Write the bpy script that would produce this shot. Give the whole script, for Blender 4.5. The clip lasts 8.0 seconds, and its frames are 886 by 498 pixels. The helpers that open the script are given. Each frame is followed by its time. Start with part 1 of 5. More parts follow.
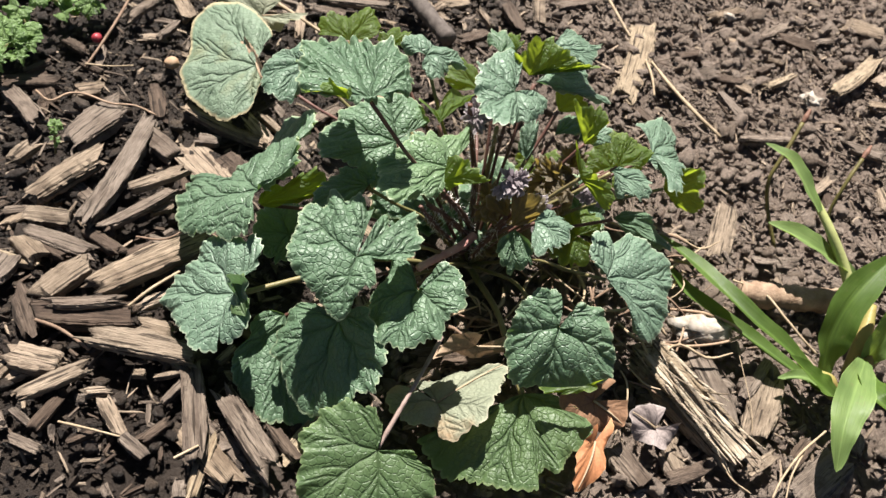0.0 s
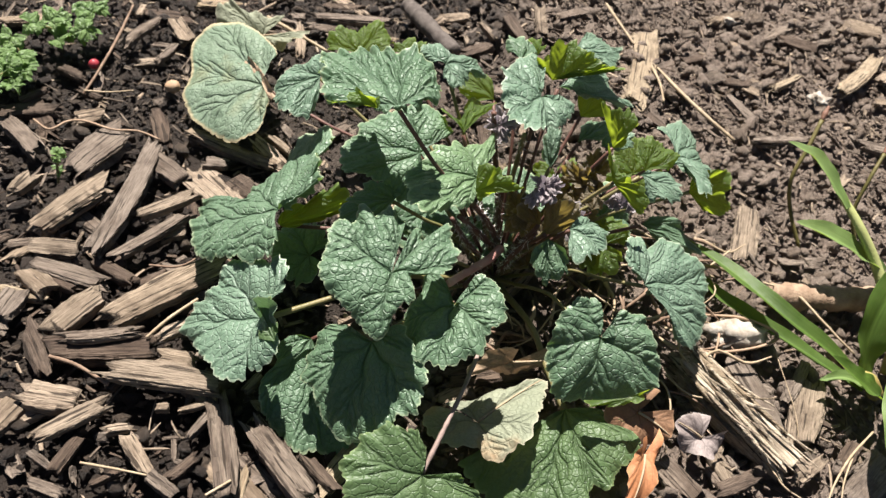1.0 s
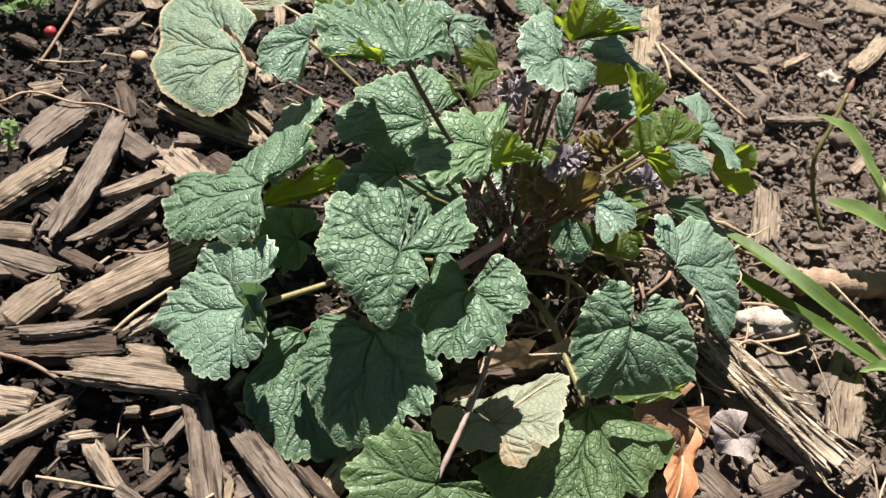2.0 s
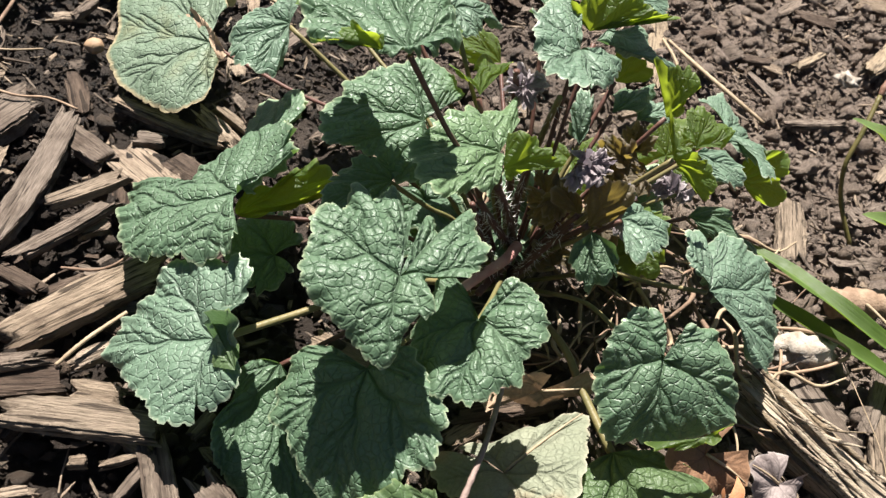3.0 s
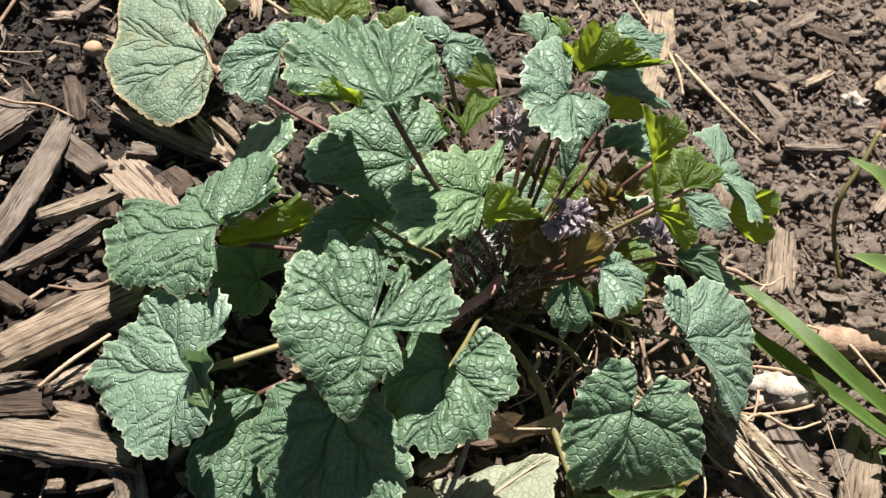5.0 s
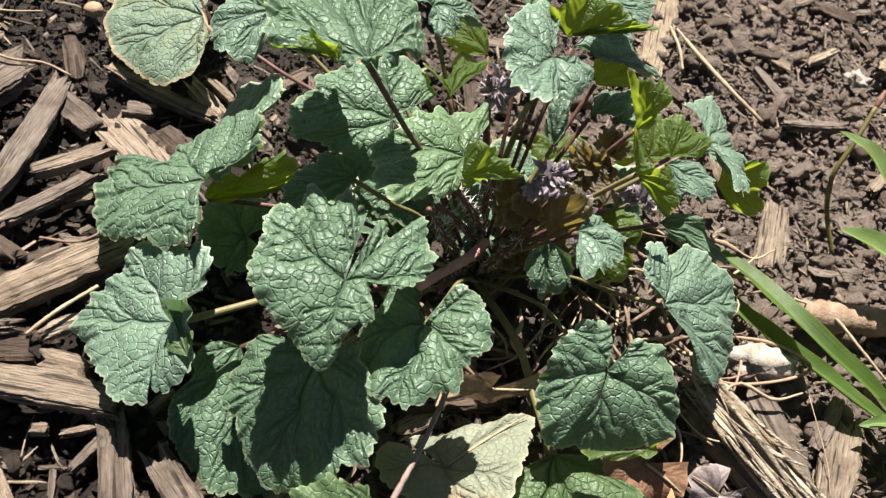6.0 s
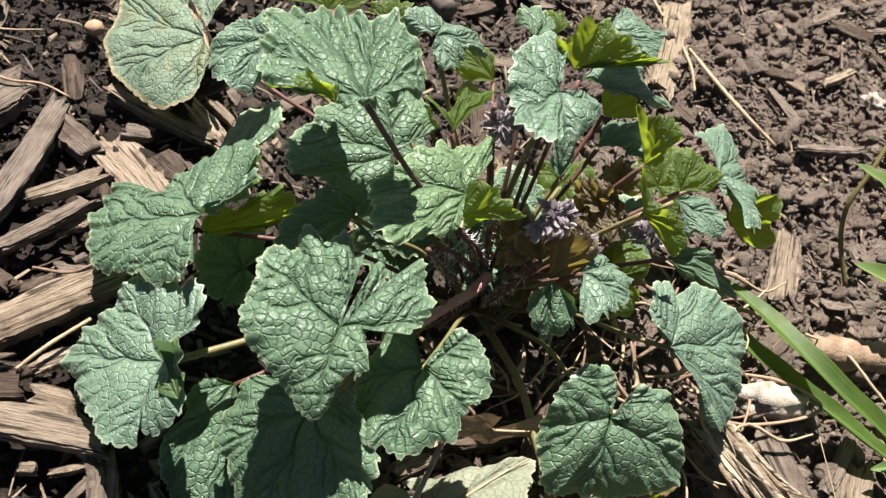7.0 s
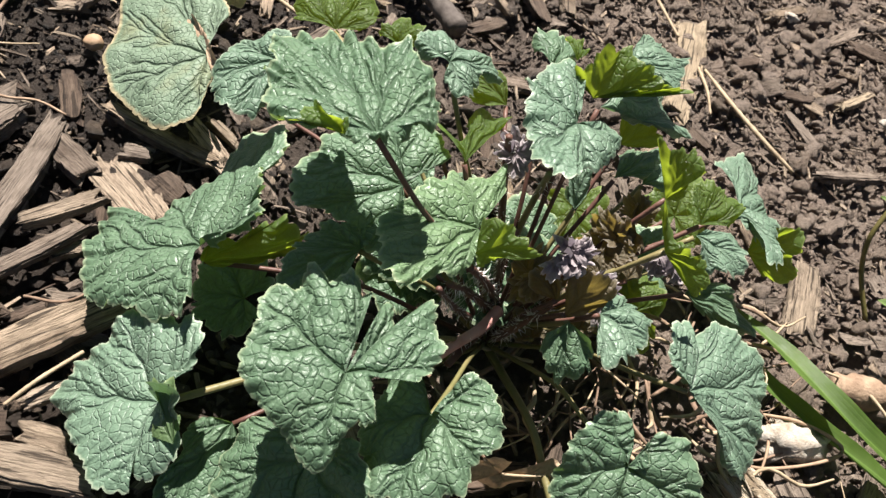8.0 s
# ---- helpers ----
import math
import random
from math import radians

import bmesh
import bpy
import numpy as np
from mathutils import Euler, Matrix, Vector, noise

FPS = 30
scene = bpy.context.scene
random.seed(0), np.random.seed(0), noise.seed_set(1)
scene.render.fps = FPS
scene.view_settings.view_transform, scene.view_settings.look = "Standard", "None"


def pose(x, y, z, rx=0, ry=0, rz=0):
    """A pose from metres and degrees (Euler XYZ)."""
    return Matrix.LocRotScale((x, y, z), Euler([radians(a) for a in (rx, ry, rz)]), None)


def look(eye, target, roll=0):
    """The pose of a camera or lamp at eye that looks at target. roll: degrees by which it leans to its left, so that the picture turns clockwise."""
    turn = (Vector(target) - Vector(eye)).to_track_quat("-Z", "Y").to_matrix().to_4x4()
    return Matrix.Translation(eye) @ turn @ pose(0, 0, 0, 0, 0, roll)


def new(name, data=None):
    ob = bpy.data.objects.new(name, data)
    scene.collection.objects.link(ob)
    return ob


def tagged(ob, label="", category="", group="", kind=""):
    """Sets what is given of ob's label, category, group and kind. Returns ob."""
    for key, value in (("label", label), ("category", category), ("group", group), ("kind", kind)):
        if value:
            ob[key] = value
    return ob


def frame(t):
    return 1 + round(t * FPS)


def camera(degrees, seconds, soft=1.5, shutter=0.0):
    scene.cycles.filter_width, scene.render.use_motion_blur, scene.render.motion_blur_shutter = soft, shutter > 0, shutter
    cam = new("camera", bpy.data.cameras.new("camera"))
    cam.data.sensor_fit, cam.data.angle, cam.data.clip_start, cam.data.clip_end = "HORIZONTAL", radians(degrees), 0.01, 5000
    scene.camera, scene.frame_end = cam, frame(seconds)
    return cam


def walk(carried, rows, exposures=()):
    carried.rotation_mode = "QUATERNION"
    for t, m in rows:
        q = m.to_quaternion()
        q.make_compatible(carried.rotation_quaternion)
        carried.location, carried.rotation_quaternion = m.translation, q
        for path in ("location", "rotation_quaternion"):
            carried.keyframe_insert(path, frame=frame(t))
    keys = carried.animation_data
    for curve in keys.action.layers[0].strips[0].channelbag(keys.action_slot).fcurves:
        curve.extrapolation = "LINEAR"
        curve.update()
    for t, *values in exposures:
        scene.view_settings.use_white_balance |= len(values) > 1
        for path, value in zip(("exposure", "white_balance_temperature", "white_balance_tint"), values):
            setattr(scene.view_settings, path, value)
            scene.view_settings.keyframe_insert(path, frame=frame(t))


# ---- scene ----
# ---- camera ----
cam = camera(54.0, 8.0, 1.35)
cam.data.dof.use_dof, cam.data.dof.focus_distance, cam.data.dof.aperture_fstop = True, 0.325, 32.0
PATH = [
    (0, (0.043, 0.067, 0.365), (0.019, 1.351, -1.168), 13.9),
    (0.5, (0.02, 0.064, 0.352), (0.014, 1.384, -1.151), 12.9),
    (1, (0.02, 0.068, 0.346), (0.036, 1.407, -1.139), 12.6),
    (1.5, (0.02, 0.07, 0.337), (0.071, 1.422, -1.135), 13.3),
    (1.7, (0.013, 0.073, 0.325), (0.081, 1.428, -1.144), 13.8),
    (2.8, (-0.002, 0.126, 0.268), (0.154, 1.5, -1.177), 16.7),
    (3, (-0.005, 0.123, 0.271), (0.158, 1.493, -1.176), 17.0),
    (3.5, (-0.001, 0.116, 0.275), (0.172, 1.472, -1.185), 17.8),
    (4, (-0.01, 0.13, 0.282), (0.163, 1.463, -1.199), 18.5),
    (4.5, (-0.016, 0.132, 0.286), (0.143, 1.449, -1.211), 18.8),
    (4.7, (-0.01, 0.14, 0.291), (0.147, 1.447, -1.214), 19.1),
    (5.8, (0.014, 0.146, 0.296), (0.135, 1.413, -1.246), 19.6),
    (6, (0.015, 0.137, 0.294), (0.134, 1.398, -1.253), 19.8),
    (6.5, (0.011, 0.137, 0.297), (0.118, 1.389, -1.259), 19.9),
    (7, (0.015, 0.154, 0.297), (0.112, 1.404, -1.262), 19.8),
    (7.5, (0.013, 0.166, 0.292), (0.107, 1.418, -1.264), 20.1),
    (8, (0.009, 0.17, 0.292), (0.105, 1.425, -1.261), 20.6),
]
walk(cam, [(t, look(eye, target, roll)) for t, eye, target, roll in PATH])

# ---- light ----
SUN_TURN, SUN_HEIGHT = -24.0, 62.0  # degrees from +y towards +x, and above the ground
scene.view_settings.exposure = 1.55
world = bpy.data.worlds.new("sky")
scene.world = world
world.use_nodes = True
sky = world.node_tree.nodes.new("ShaderNodeTexSky")
sky.sky_type, sky.sun_disc = "NISHITA", False
sky.sun_elevation, sky.sun_rotation = radians(SUN_HEIGHT), radians(SUN_TURN)
back = world.node_tree.nodes["Background"]
back.inputs["Strength"].default_value = 0.021
world.node_tree.links.new(sky.outputs[0], back.inputs["Color"])
lamp = bpy.data.lights.new("sun", "SUN")
lamp.energy, lamp.angle, lamp.color = 5.0, radians(0.53), (1.0, 0.95, 0.88)
sun = new("sun", lamp)
h, e = radians(SUN_TURN), radians(SUN_HEIGHT)
sun.matrix_world = look((2 * math.sin(h) * math.cos(e), 2 * math.cos(h) * math.cos(e), 2 * math.sin(e)), (0, 0, 0))


# ---- materials ----
def material(name):
    m = bpy.data.materials.new(name)
    m.use_nodes = True
    nt = m.node_tree
    return m, nt, nt.nodes["Principled BSDF"], nt.nodes["Material Output"]


def node(nt, kind, **values):
    n = nt.nodes.new(kind)
    for key, value in values.items():
        n.inputs[key].default_value = value
    return n


def mix(nt, factor, a, b, blend="MIX"):
    """A colour mix; factor, a and b are sockets or values."""
    n = nt.nodes.new("ShaderNodeMix")
    n.data_type, n.blend_type = "RGBA", blend
    for socket, value in zip((n.inputs[0], n.inputs[6], n.inputs[7]), (factor, a, b)):
        if isinstance(value, bpy.types.NodeSocket):
            nt.links.new(value, socket)
        else:
            socket.default_value = value if isinstance(value, float) else (*value, 1)
    return n.outputs[2]


def remap(nt, socket, a, b, c, d):
    n = nt.nodes.new("ShaderNodeMapRange")
    nt.links.new(socket, n.inputs[0])
    for i, v in enumerate((a, b, c, d)):
        n.inputs[i + 1].default_value = v
    return n.outputs[0]


def noise_tex(nt, vector, scale, detail=4.0, rough=0.6):
    n = node(nt, "ShaderNodeTexNoise", Scale=scale, Detail=detail, Roughness=rough)
    if vector:
        nt.links.new(vector, n.inputs["Vector"])
    return n.outputs[0]


def bump(nt, shader, height, strength, distance):
    b = node(nt, "ShaderNodeBump", Strength=strength, Distance=distance)
    nt.links.new(height, b.inputs["Height"])
    nt.links.new(b.outputs[0], shader.inputs["Normal"])
    return b


def attribute(nt, name):
    a = nt.nodes.new("ShaderNodeAttribute")
    a.attribute_name = name
    return a


def leaf_material(name, deep, light, rib, glow, thin=0.3, rough=0.42, patch=None):
    """A leaf: two greens, a paler rim, painted shade in creases and ribs, some light through the blade, and dry patches
    if asked for.
    """
    m, nt, p, out = material(name)
    place = nt.nodes.new("ShaderNodeTexCoord").outputs["Object"]
    rand = nt.nodes.new("ShaderNodeObjectInfo").outputs["Random"]
    blot = remap(nt, noise_tex(nt, place, 70.0, 3.0), 0.3, 0.7, 0.0, 1.0)
    col = mix(nt, blot, deep, light)
    col = mix(nt, remap(nt, rand, 0, 1, 0.0, 0.35), col, light)
    speck = remap(nt, noise_tex(nt, place, 900.0, 2.0), 0.35, 0.65, 0.86, 1.1)
    grey = nt.nodes.new("ShaderNodeCombineColor")
    for i in range(3):
        nt.links.new(speck, grey.inputs[i])
    col = mix(nt, 1.0, col, grey.outputs[0], "MULTIPLY")
    flat = attribute(nt, "flat").outputs["Vector"]
    warp = nt.nodes.new("ShaderNodeTexNoise")
    warp.inputs["Scale"].default_value, warp.inputs["Detail"].default_value = 0.22, 2.0
    nt.links.new(flat, warp.inputs["Vector"])
    push = nt.nodes.new("ShaderNodeVectorMath")
    push.operation, push.inputs[1].default_value = "MULTIPLY_ADD", (3.2, 3.2, 0)
    nt.links.new(warp.outputs["Color"], push.inputs[0])
    nt.links.new(flat, push.inputs[2])
    cells = []
    for scale in (0.36, 0.8):
        c = nt.nodes.new("ShaderNodeTexVoronoi")
        c.voronoi_dimensions, c.feature = "2D", "DISTANCE_TO_EDGE"
        c.inputs["Scale"].default_value, c.inputs["Randomness"].default_value = scale, 0.9
        nt.links.new(push.outputs[0], c.inputs["Vector"])
        cells.append(c.outputs["Distance"])
    quilt = attribute(nt, "quilt").outputs["Fac"]
    line = nt.nodes.new("ShaderNodeMath")
    line.operation = "MAXIMUM"
    nt.links.new(remap(nt, cells[0], 0.0, 0.045, 1.0, 0.0), line.inputs[0])
    nt.links.new(remap(nt, cells[1], 0.0, 0.06, 0.25, 0.0), line.inputs[1])
    crease_shade = nt.nodes.new("ShaderNodeMath")
    crease_shade.operation = "MULTIPLY"
    nt.links.new(line.outputs[0], crease_shade.inputs[0])
    nt.links.new(quilt, crease_shade.inputs[1])
    # Shade in the creases between the cells, painted as a darker green.
    col = mix(nt, remap(nt, crease_shade.outputs[0], 0, 1, 0.0, 0.3), col, tuple(c * 0.6 for c in deep))
    rib_way = attribute(nt, "rib_way").outputs["Fac"]
    # The rib grooves' shade is painted into the green as well.
    col = mix(nt, remap(nt, rib_way, 0.1, 0.5, 0.45, 0.0), col, tuple(c * 0.55 for c in deep))
    rim = attribute(nt, "rim").outputs["Fac"]
    col = mix(nt, remap(nt, rim, 0, 1, 0.0, 0.85), col, rib)
    if patch:
        dry = remap(nt, noise_tex(nt, place, 28.0, 4.0), 0.56, 0.68, 0.0, 0.8)
        col = mix(nt, dry, col, patch)
    nt.links.new(col, p.inputs["Base Color"])
    p.inputs["Roughness"].default_value = rough
    p.inputs["Specular IOR Level"].default_value = 0.5
    nt.links.new(remap(nt, noise_tex(nt, place, 300.0, 3.0), 0.3, 0.7, rough - 0.06, rough + 0.12), p.inputs["Roughness"])
    fine = bump(nt, p, noise_tex(nt, place, 1100.0, 3.0), 0.2, 0.0003)
    height = nt.nodes.new("ShaderNodeMath")
    height.operation, height.inputs[1].default_value = "MULTIPLY_ADD", 0.16
    nt.links.new(remap(nt, cells[1], 0.0, 0.25, 0.0, 1.0), height.inputs[0])
    big = nt.nodes.new("ShaderNodeMapRange")
    big.interpolation_type = "SMOOTHERSTEP"
    least = nt.nodes.new("ShaderNodeMath")
    least.operation = "MINIMUM"
    nt.links.new(cells[0], least.inputs[0])
    nt.links.new(remap(nt, rib_way, 0.0, 1.6, 0.0, 0.3), least.inputs[1])
    nt.links.new(least.outputs[0], big.inputs[0])
    big.inputs[1].default_value, big.inputs[2].default_value = -0.08, 0.2
    ribs = nt.nodes.new("ShaderNodeMath")
    ribs.operation, ribs.inputs[1].default_value = "MULTIPLY_ADD", 1.5
    nt.links.new(remap(nt, rib_way, 0.0, 0.9, 0.0, 1.0), ribs.inputs[0])
    nt.links.new(big.outputs[0], ribs.inputs[2])
    nt.links.new(ribs.outputs[0], height.inputs[2])
    pillows = node(nt, "ShaderNodeBump", Strength=1.0, Distance=0.0004)
    soft = nt.nodes.new("ShaderNodeMath")
    soft.operation = "MULTIPLY"
    nt.links.new(height.outputs[0], soft.inputs[0])
    nt.links.new(quilt, soft.inputs[1])
    nt.links.new(soft.outputs[0], pillows.inputs["Height"])
    nt.links.new(pillows.outputs[0], fine.inputs["Normal"])
    through_light = nt.nodes.new("ShaderNodeBsdfTranslucent")
    nt.links.new(mix(nt, 0.35, glow, col), through_light.inputs["Color"])
    both = nt.nodes.new("ShaderNodeMixShader")
    both.inputs[0].default_value = thin
    nt.links.new(p.outputs[0], both.inputs[1])
    nt.links.new(through_light.outputs[0], both.inputs[2])
    nt.links.new(both.outputs[0], out.inputs["Surface"])
    return m


def wood_material(name, dark, light, grey):
    """Weathered split wood with grain along the piece."""
    m, nt, p, out = material(name)
    place = attribute(nt, "grain").outputs["Vector"]
    stretch = nt.nodes.new("ShaderNodeMapping")
    stretch.inputs["Scale"].default_value = (0.07, 1.0, 1.0)
    nt.links.new(place, stretch.inputs["Vector"])
    fine = noise_tex(nt, stretch.outputs[0], 1500.0, 5.0, 0.7)
    broad = noise_tex(nt, stretch.outputs[0], 330.0, 3.0)
    stain = noise_tex(nt, place, 60.0, 4.0)
    rand = nt.nodes.new("ShaderNodeObjectInfo").outputs["Random"]
    island = nt.nodes.new("ShaderNodeNewGeometry").outputs["Random Per Island"]
    col = mix(nt, remap(nt, broad, 0.36, 0.64, 0.0, 1.0), dark, light)
    col = mix(nt, remap(nt, rand, 0, 1, 0.0, 0.5), col, grey)
    col = mix(nt, remap(nt, island, 0, 1, 0.0, 0.45), col, dark)
    col = mix(nt, remap(nt, stain, 0.5, 0.72, 0.0, 0.75), col, (0.06, 0.038, 0.026))
    crack = noise_tex(nt, stretch.outputs[0], 620.0, 2.0, 0.5)
    col = mix(nt, remap(nt, fine, 0.42, 0.68, 0.0, 0.7), col, tuple(c * 0.35 for c in dark))
    col = mix(nt, remap(nt, crack, 0.58, 0.66, 0.0, 0.85), col, (0.025, 0.017, 0.012))
    nt.links.new(col, p.inputs["Base Color"])
    p.inputs["Roughness"].default_value = 0.85
    p.inputs["Specular IOR Level"].default_value = 0.25
    bump(nt, p, fine, 1.0, 0.002)
    return m


def soil_material(name, wet, dry, shift=0.0):
    m, nt, p, out = material(name)
    place = nt.nodes.new("ShaderNodeTexCoord").outputs["Object"]
    sep = nt.nodes.new("ShaderNodeSeparateXYZ")
    nt.links.new(place, sep.inputs[0])
    side = nt.nodes.new("ShaderNodeMath")
    side.operation = "ADD"
    far = nt.nodes.new("ShaderNodeVectorMath")
    far.operation = "DISTANCE"
    far.inputs[1].default_value = (0.04, 0.46, 0.0)
    nt.links.new(place, far.inputs[0])
    bed = nt.nodes.new("ShaderNodeMath")
    bed.operation = "MULTIPLY_ADD"
    nt.links.new(remap(nt, sep.outputs[0], -0.1, 0.22, -0.35, 0.4), bed.inputs[0])
    nt.links.new(remap(nt, far.outputs["Value"], 0.42, 0.62, 1.0, 0.0), bed.inputs[1])
    nt.links.new(remap(nt, far.outputs["Value"], 0.42, 0.62, 0.0, -0.2), bed.inputs[2])
    nt.links.new(bed.outputs[0], side.inputs[0])
    nt.links.new(noise_tex(nt, place, 9.0, 4.0), side.inputs[1])
    dryness = remap(nt, side.outputs[0], 0.25, 0.75, 0.0, 1.0)
    grain = noise_tex(nt, place, 300.0, 8.0, 0.75)
    island = nt.nodes.new("ShaderNodeNewGeometry").outputs["Random Per Island"]
    col = mix(nt, dryness, wet, dry)
    col = mix(nt, remap(nt, grain, 0.44, 0.64, 0.0, 0.45), col, (0.018, 0.013, 0.01))
    col = mix(nt, remap(nt, island, 0.5, 1.0, 0.0, 0.4 + shift), col, (0.17, 0.125, 0.09))
    nt.links.new(col, p.inputs["Base Color"])
    p.inputs["Specular IOR Level"].default_value = 0.35
    nt.links.new(remap(nt, dryness, 0, 1, 0.55, 0.9), p.inputs["Roughness"])
    bump(nt, p, noise_tex(nt, place, 420.0, 8.0, 0.8), 1.0, 0.006)
    return m


def plain_material(name, a, b, rough=0.6, scale=120.0, thin=0.0, glow=None, relief=0.4):
    m, nt, p, out = material(name)
    place = nt.nodes.new("ShaderNodeTexCoord").outputs["Object"]
    tex = noise_tex(nt, place, scale, 5.0)
    col = mix(nt, remap(nt, tex, 0.3, 0.7, 0.0, 1.0), a, b)
    nt.links.new(col, p.inputs["Base Color"])
    p.inputs["Roughness"].default_value = rough
    p.inputs["Specular IOR Level"].default_value = 0.3
    bump(nt, p, noise_tex(nt, place, scale * 6, 4.0), relief, 0.0006)
    if thin:
        t = nt.nodes.new("ShaderNodeBsdfTranslucent")
        nt.links.new(mix(nt, 0.4, glow or a, col), t.inputs["Color"])
        both = nt.nodes.new("ShaderNodeMixShader")
        both.inputs[0].default_value = thin
        nt.links.new(p.outputs[0], both.inputs[1])
        nt.links.new(t.outputs[0], both.inputs[2])
        nt.links.new(both.outputs[0], out.inputs["Surface"])
    return m


GREEN = leaf_material("leaf green", (0.085, 0.148, 0.088), (0.132, 0.205, 0.125), (0.4, 0.47, 0.3), (0.16, 0.3, 0.02))
LIGHT = leaf_material("leaf light green", (0.12, 0.195, 0.1), (0.175, 0.26, 0.135), (0.4, 0.46, 0.28), (0.2, 0.34, 0.03))
OLIVE = leaf_material("leaf olive green", (0.085, 0.145, 0.062), (0.125, 0.19, 0.082), (0.27, 0.35, 0.16), (0.22, 0.36, 0.05), 0.45)
YOUNG = leaf_material("leaf young green", (0.075, 0.135, 0.04), (0.13, 0.2, 0.05), (0.3, 0.38, 0.14), (0.42, 0.52, 0.02), 0.62)
BLUISH = leaf_material("leaf blue green", (0.112, 0.18, 0.122), (0.165, 0.242, 0.17), (0.42, 0.48, 0.35), (0.14, 0.28, 0.05), 0.25)
OLD = leaf_material("leaf pale old", (0.125, 0.185, 0.12), (0.18, 0.24, 0.165), (0.55, 0.43, 0.26), (0.2, 0.28, 0.06), 0.25, 0.55, (0.19, 0.21, 0.12))
DRIED = leaf_material("leaf dried", (0.22, 0.245, 0.17), (0.32, 0.335, 0.24), (0.5, 0.46, 0.34), (0.4, 0.38, 0.2), 0.38, 0.7, (0.4, 0.26, 0.15))
BROWN = leaf_material("leaf brown", (0.13, 0.065, 0.035), (0.24, 0.13, 0.07), (0.28, 0.17, 0.1), (0.35, 0.13, 0.04), 0.15, 0.75)
TAN = leaf_material("leaf tan", (0.25, 0.17, 0.11), (0.38, 0.27, 0.18), (0.4, 0.3, 0.2), (0.35, 0.2, 0.1), 0.12, 0.75)
MAUVE = leaf_material("leaf mauve", (0.17, 0.13, 0.12), (0.3, 0.25, 0.235), (0.34, 0.3, 0.28), (0.2, 0.14, 0.1), 0.12, 0.75)
ORANGE = leaf_material("leaf orange", (0.38, 0.15, 0.06), (0.5, 0.22, 0.1), (0.5, 0.28, 0.14), (0.5, 0.16, 0.04), 0.25, 0.7)
PURPLE = leaf_material("leaf purple", (0.1, 0.085, 0.045), (0.15, 0.115, 0.075), (0.28, 0.24, 0.2), (0.42, 0.3, 0.05), 0.45, 0.55)
FRILL = leaf_material("leaf frill", (0.2, 0.16, 0.175), (0.34, 0.29, 0.3), (0.5, 0.46, 0.46), (0.3, 0.25, 0.3), 0.3, 0.6)
WOOD = [
    wood_material("wood pale", (0.28, 0.205, 0.145), (0.52, 0.41, 0.305), (0.45, 0.375, 0.3)),
    wood_material("wood tan", (0.2, 0.145, 0.1), (0.44, 0.34, 0.245), (0.36, 0.3, 0.24)),
    wood_material("wood grey", (0.15, 0.112, 0.087), (0.33, 0.262, 0.205), (0.28, 0.235, 0.2)),
    wood_material("wood dark", (0.075, 0.05, 0.037), (0.18, 0.13, 0.095), (0.16, 0.125, 0.1)),
    wood_material("wood cream", (0.3, 0.22, 0.14), (0.5, 0.4, 0.28), (0.45, 0.37, 0.28)),
    wood_material("wood fibre", (0.5, 0.4, 0.29), (0.76, 0.65, 0.5), (0.64, 0.55, 0.44)),
]
SOIL = soil_material("soil", (0.042, 0.031, 0.025), (0.29, 0.222, 0.178))
CRUMB = soil_material("soil crumbs", (0.05, 0.037, 0.03), (0.33, 0.257, 0.207), 0.2)
STEM = plain_material("stem purple", (0.075, 0.034, 0.028), (0.14, 0.072, 0.055), 0.45, 90.0)
STEM_GREEN = plain_material("stem green", (0.12, 0.115, 0.045), (0.2, 0.16, 0.075), 0.45, 90.0)
STEM_PINK = plain_material("stem pink", (0.5, 0.23, 0.21), (0.62, 0.36, 0.32), 0.45, 120.0)
HAIR = plain_material("hair white", (0.75, 0.72, 0.68), (0.85, 0.82, 0.78), 0.5)
STRAW = plain_material("straw", (0.24, 0.175, 0.11), (0.4, 0.31, 0.21), 0.7, 200.0)
TWIG = plain_material("twig", (0.12, 0.075, 0.05), (0.25, 0.17, 0.12), 0.8, 250.0)
ROOT = plain_material("root", (0.2, 0.13, 0.085), (0.36, 0.25, 0.17), 0.7, 200.0)


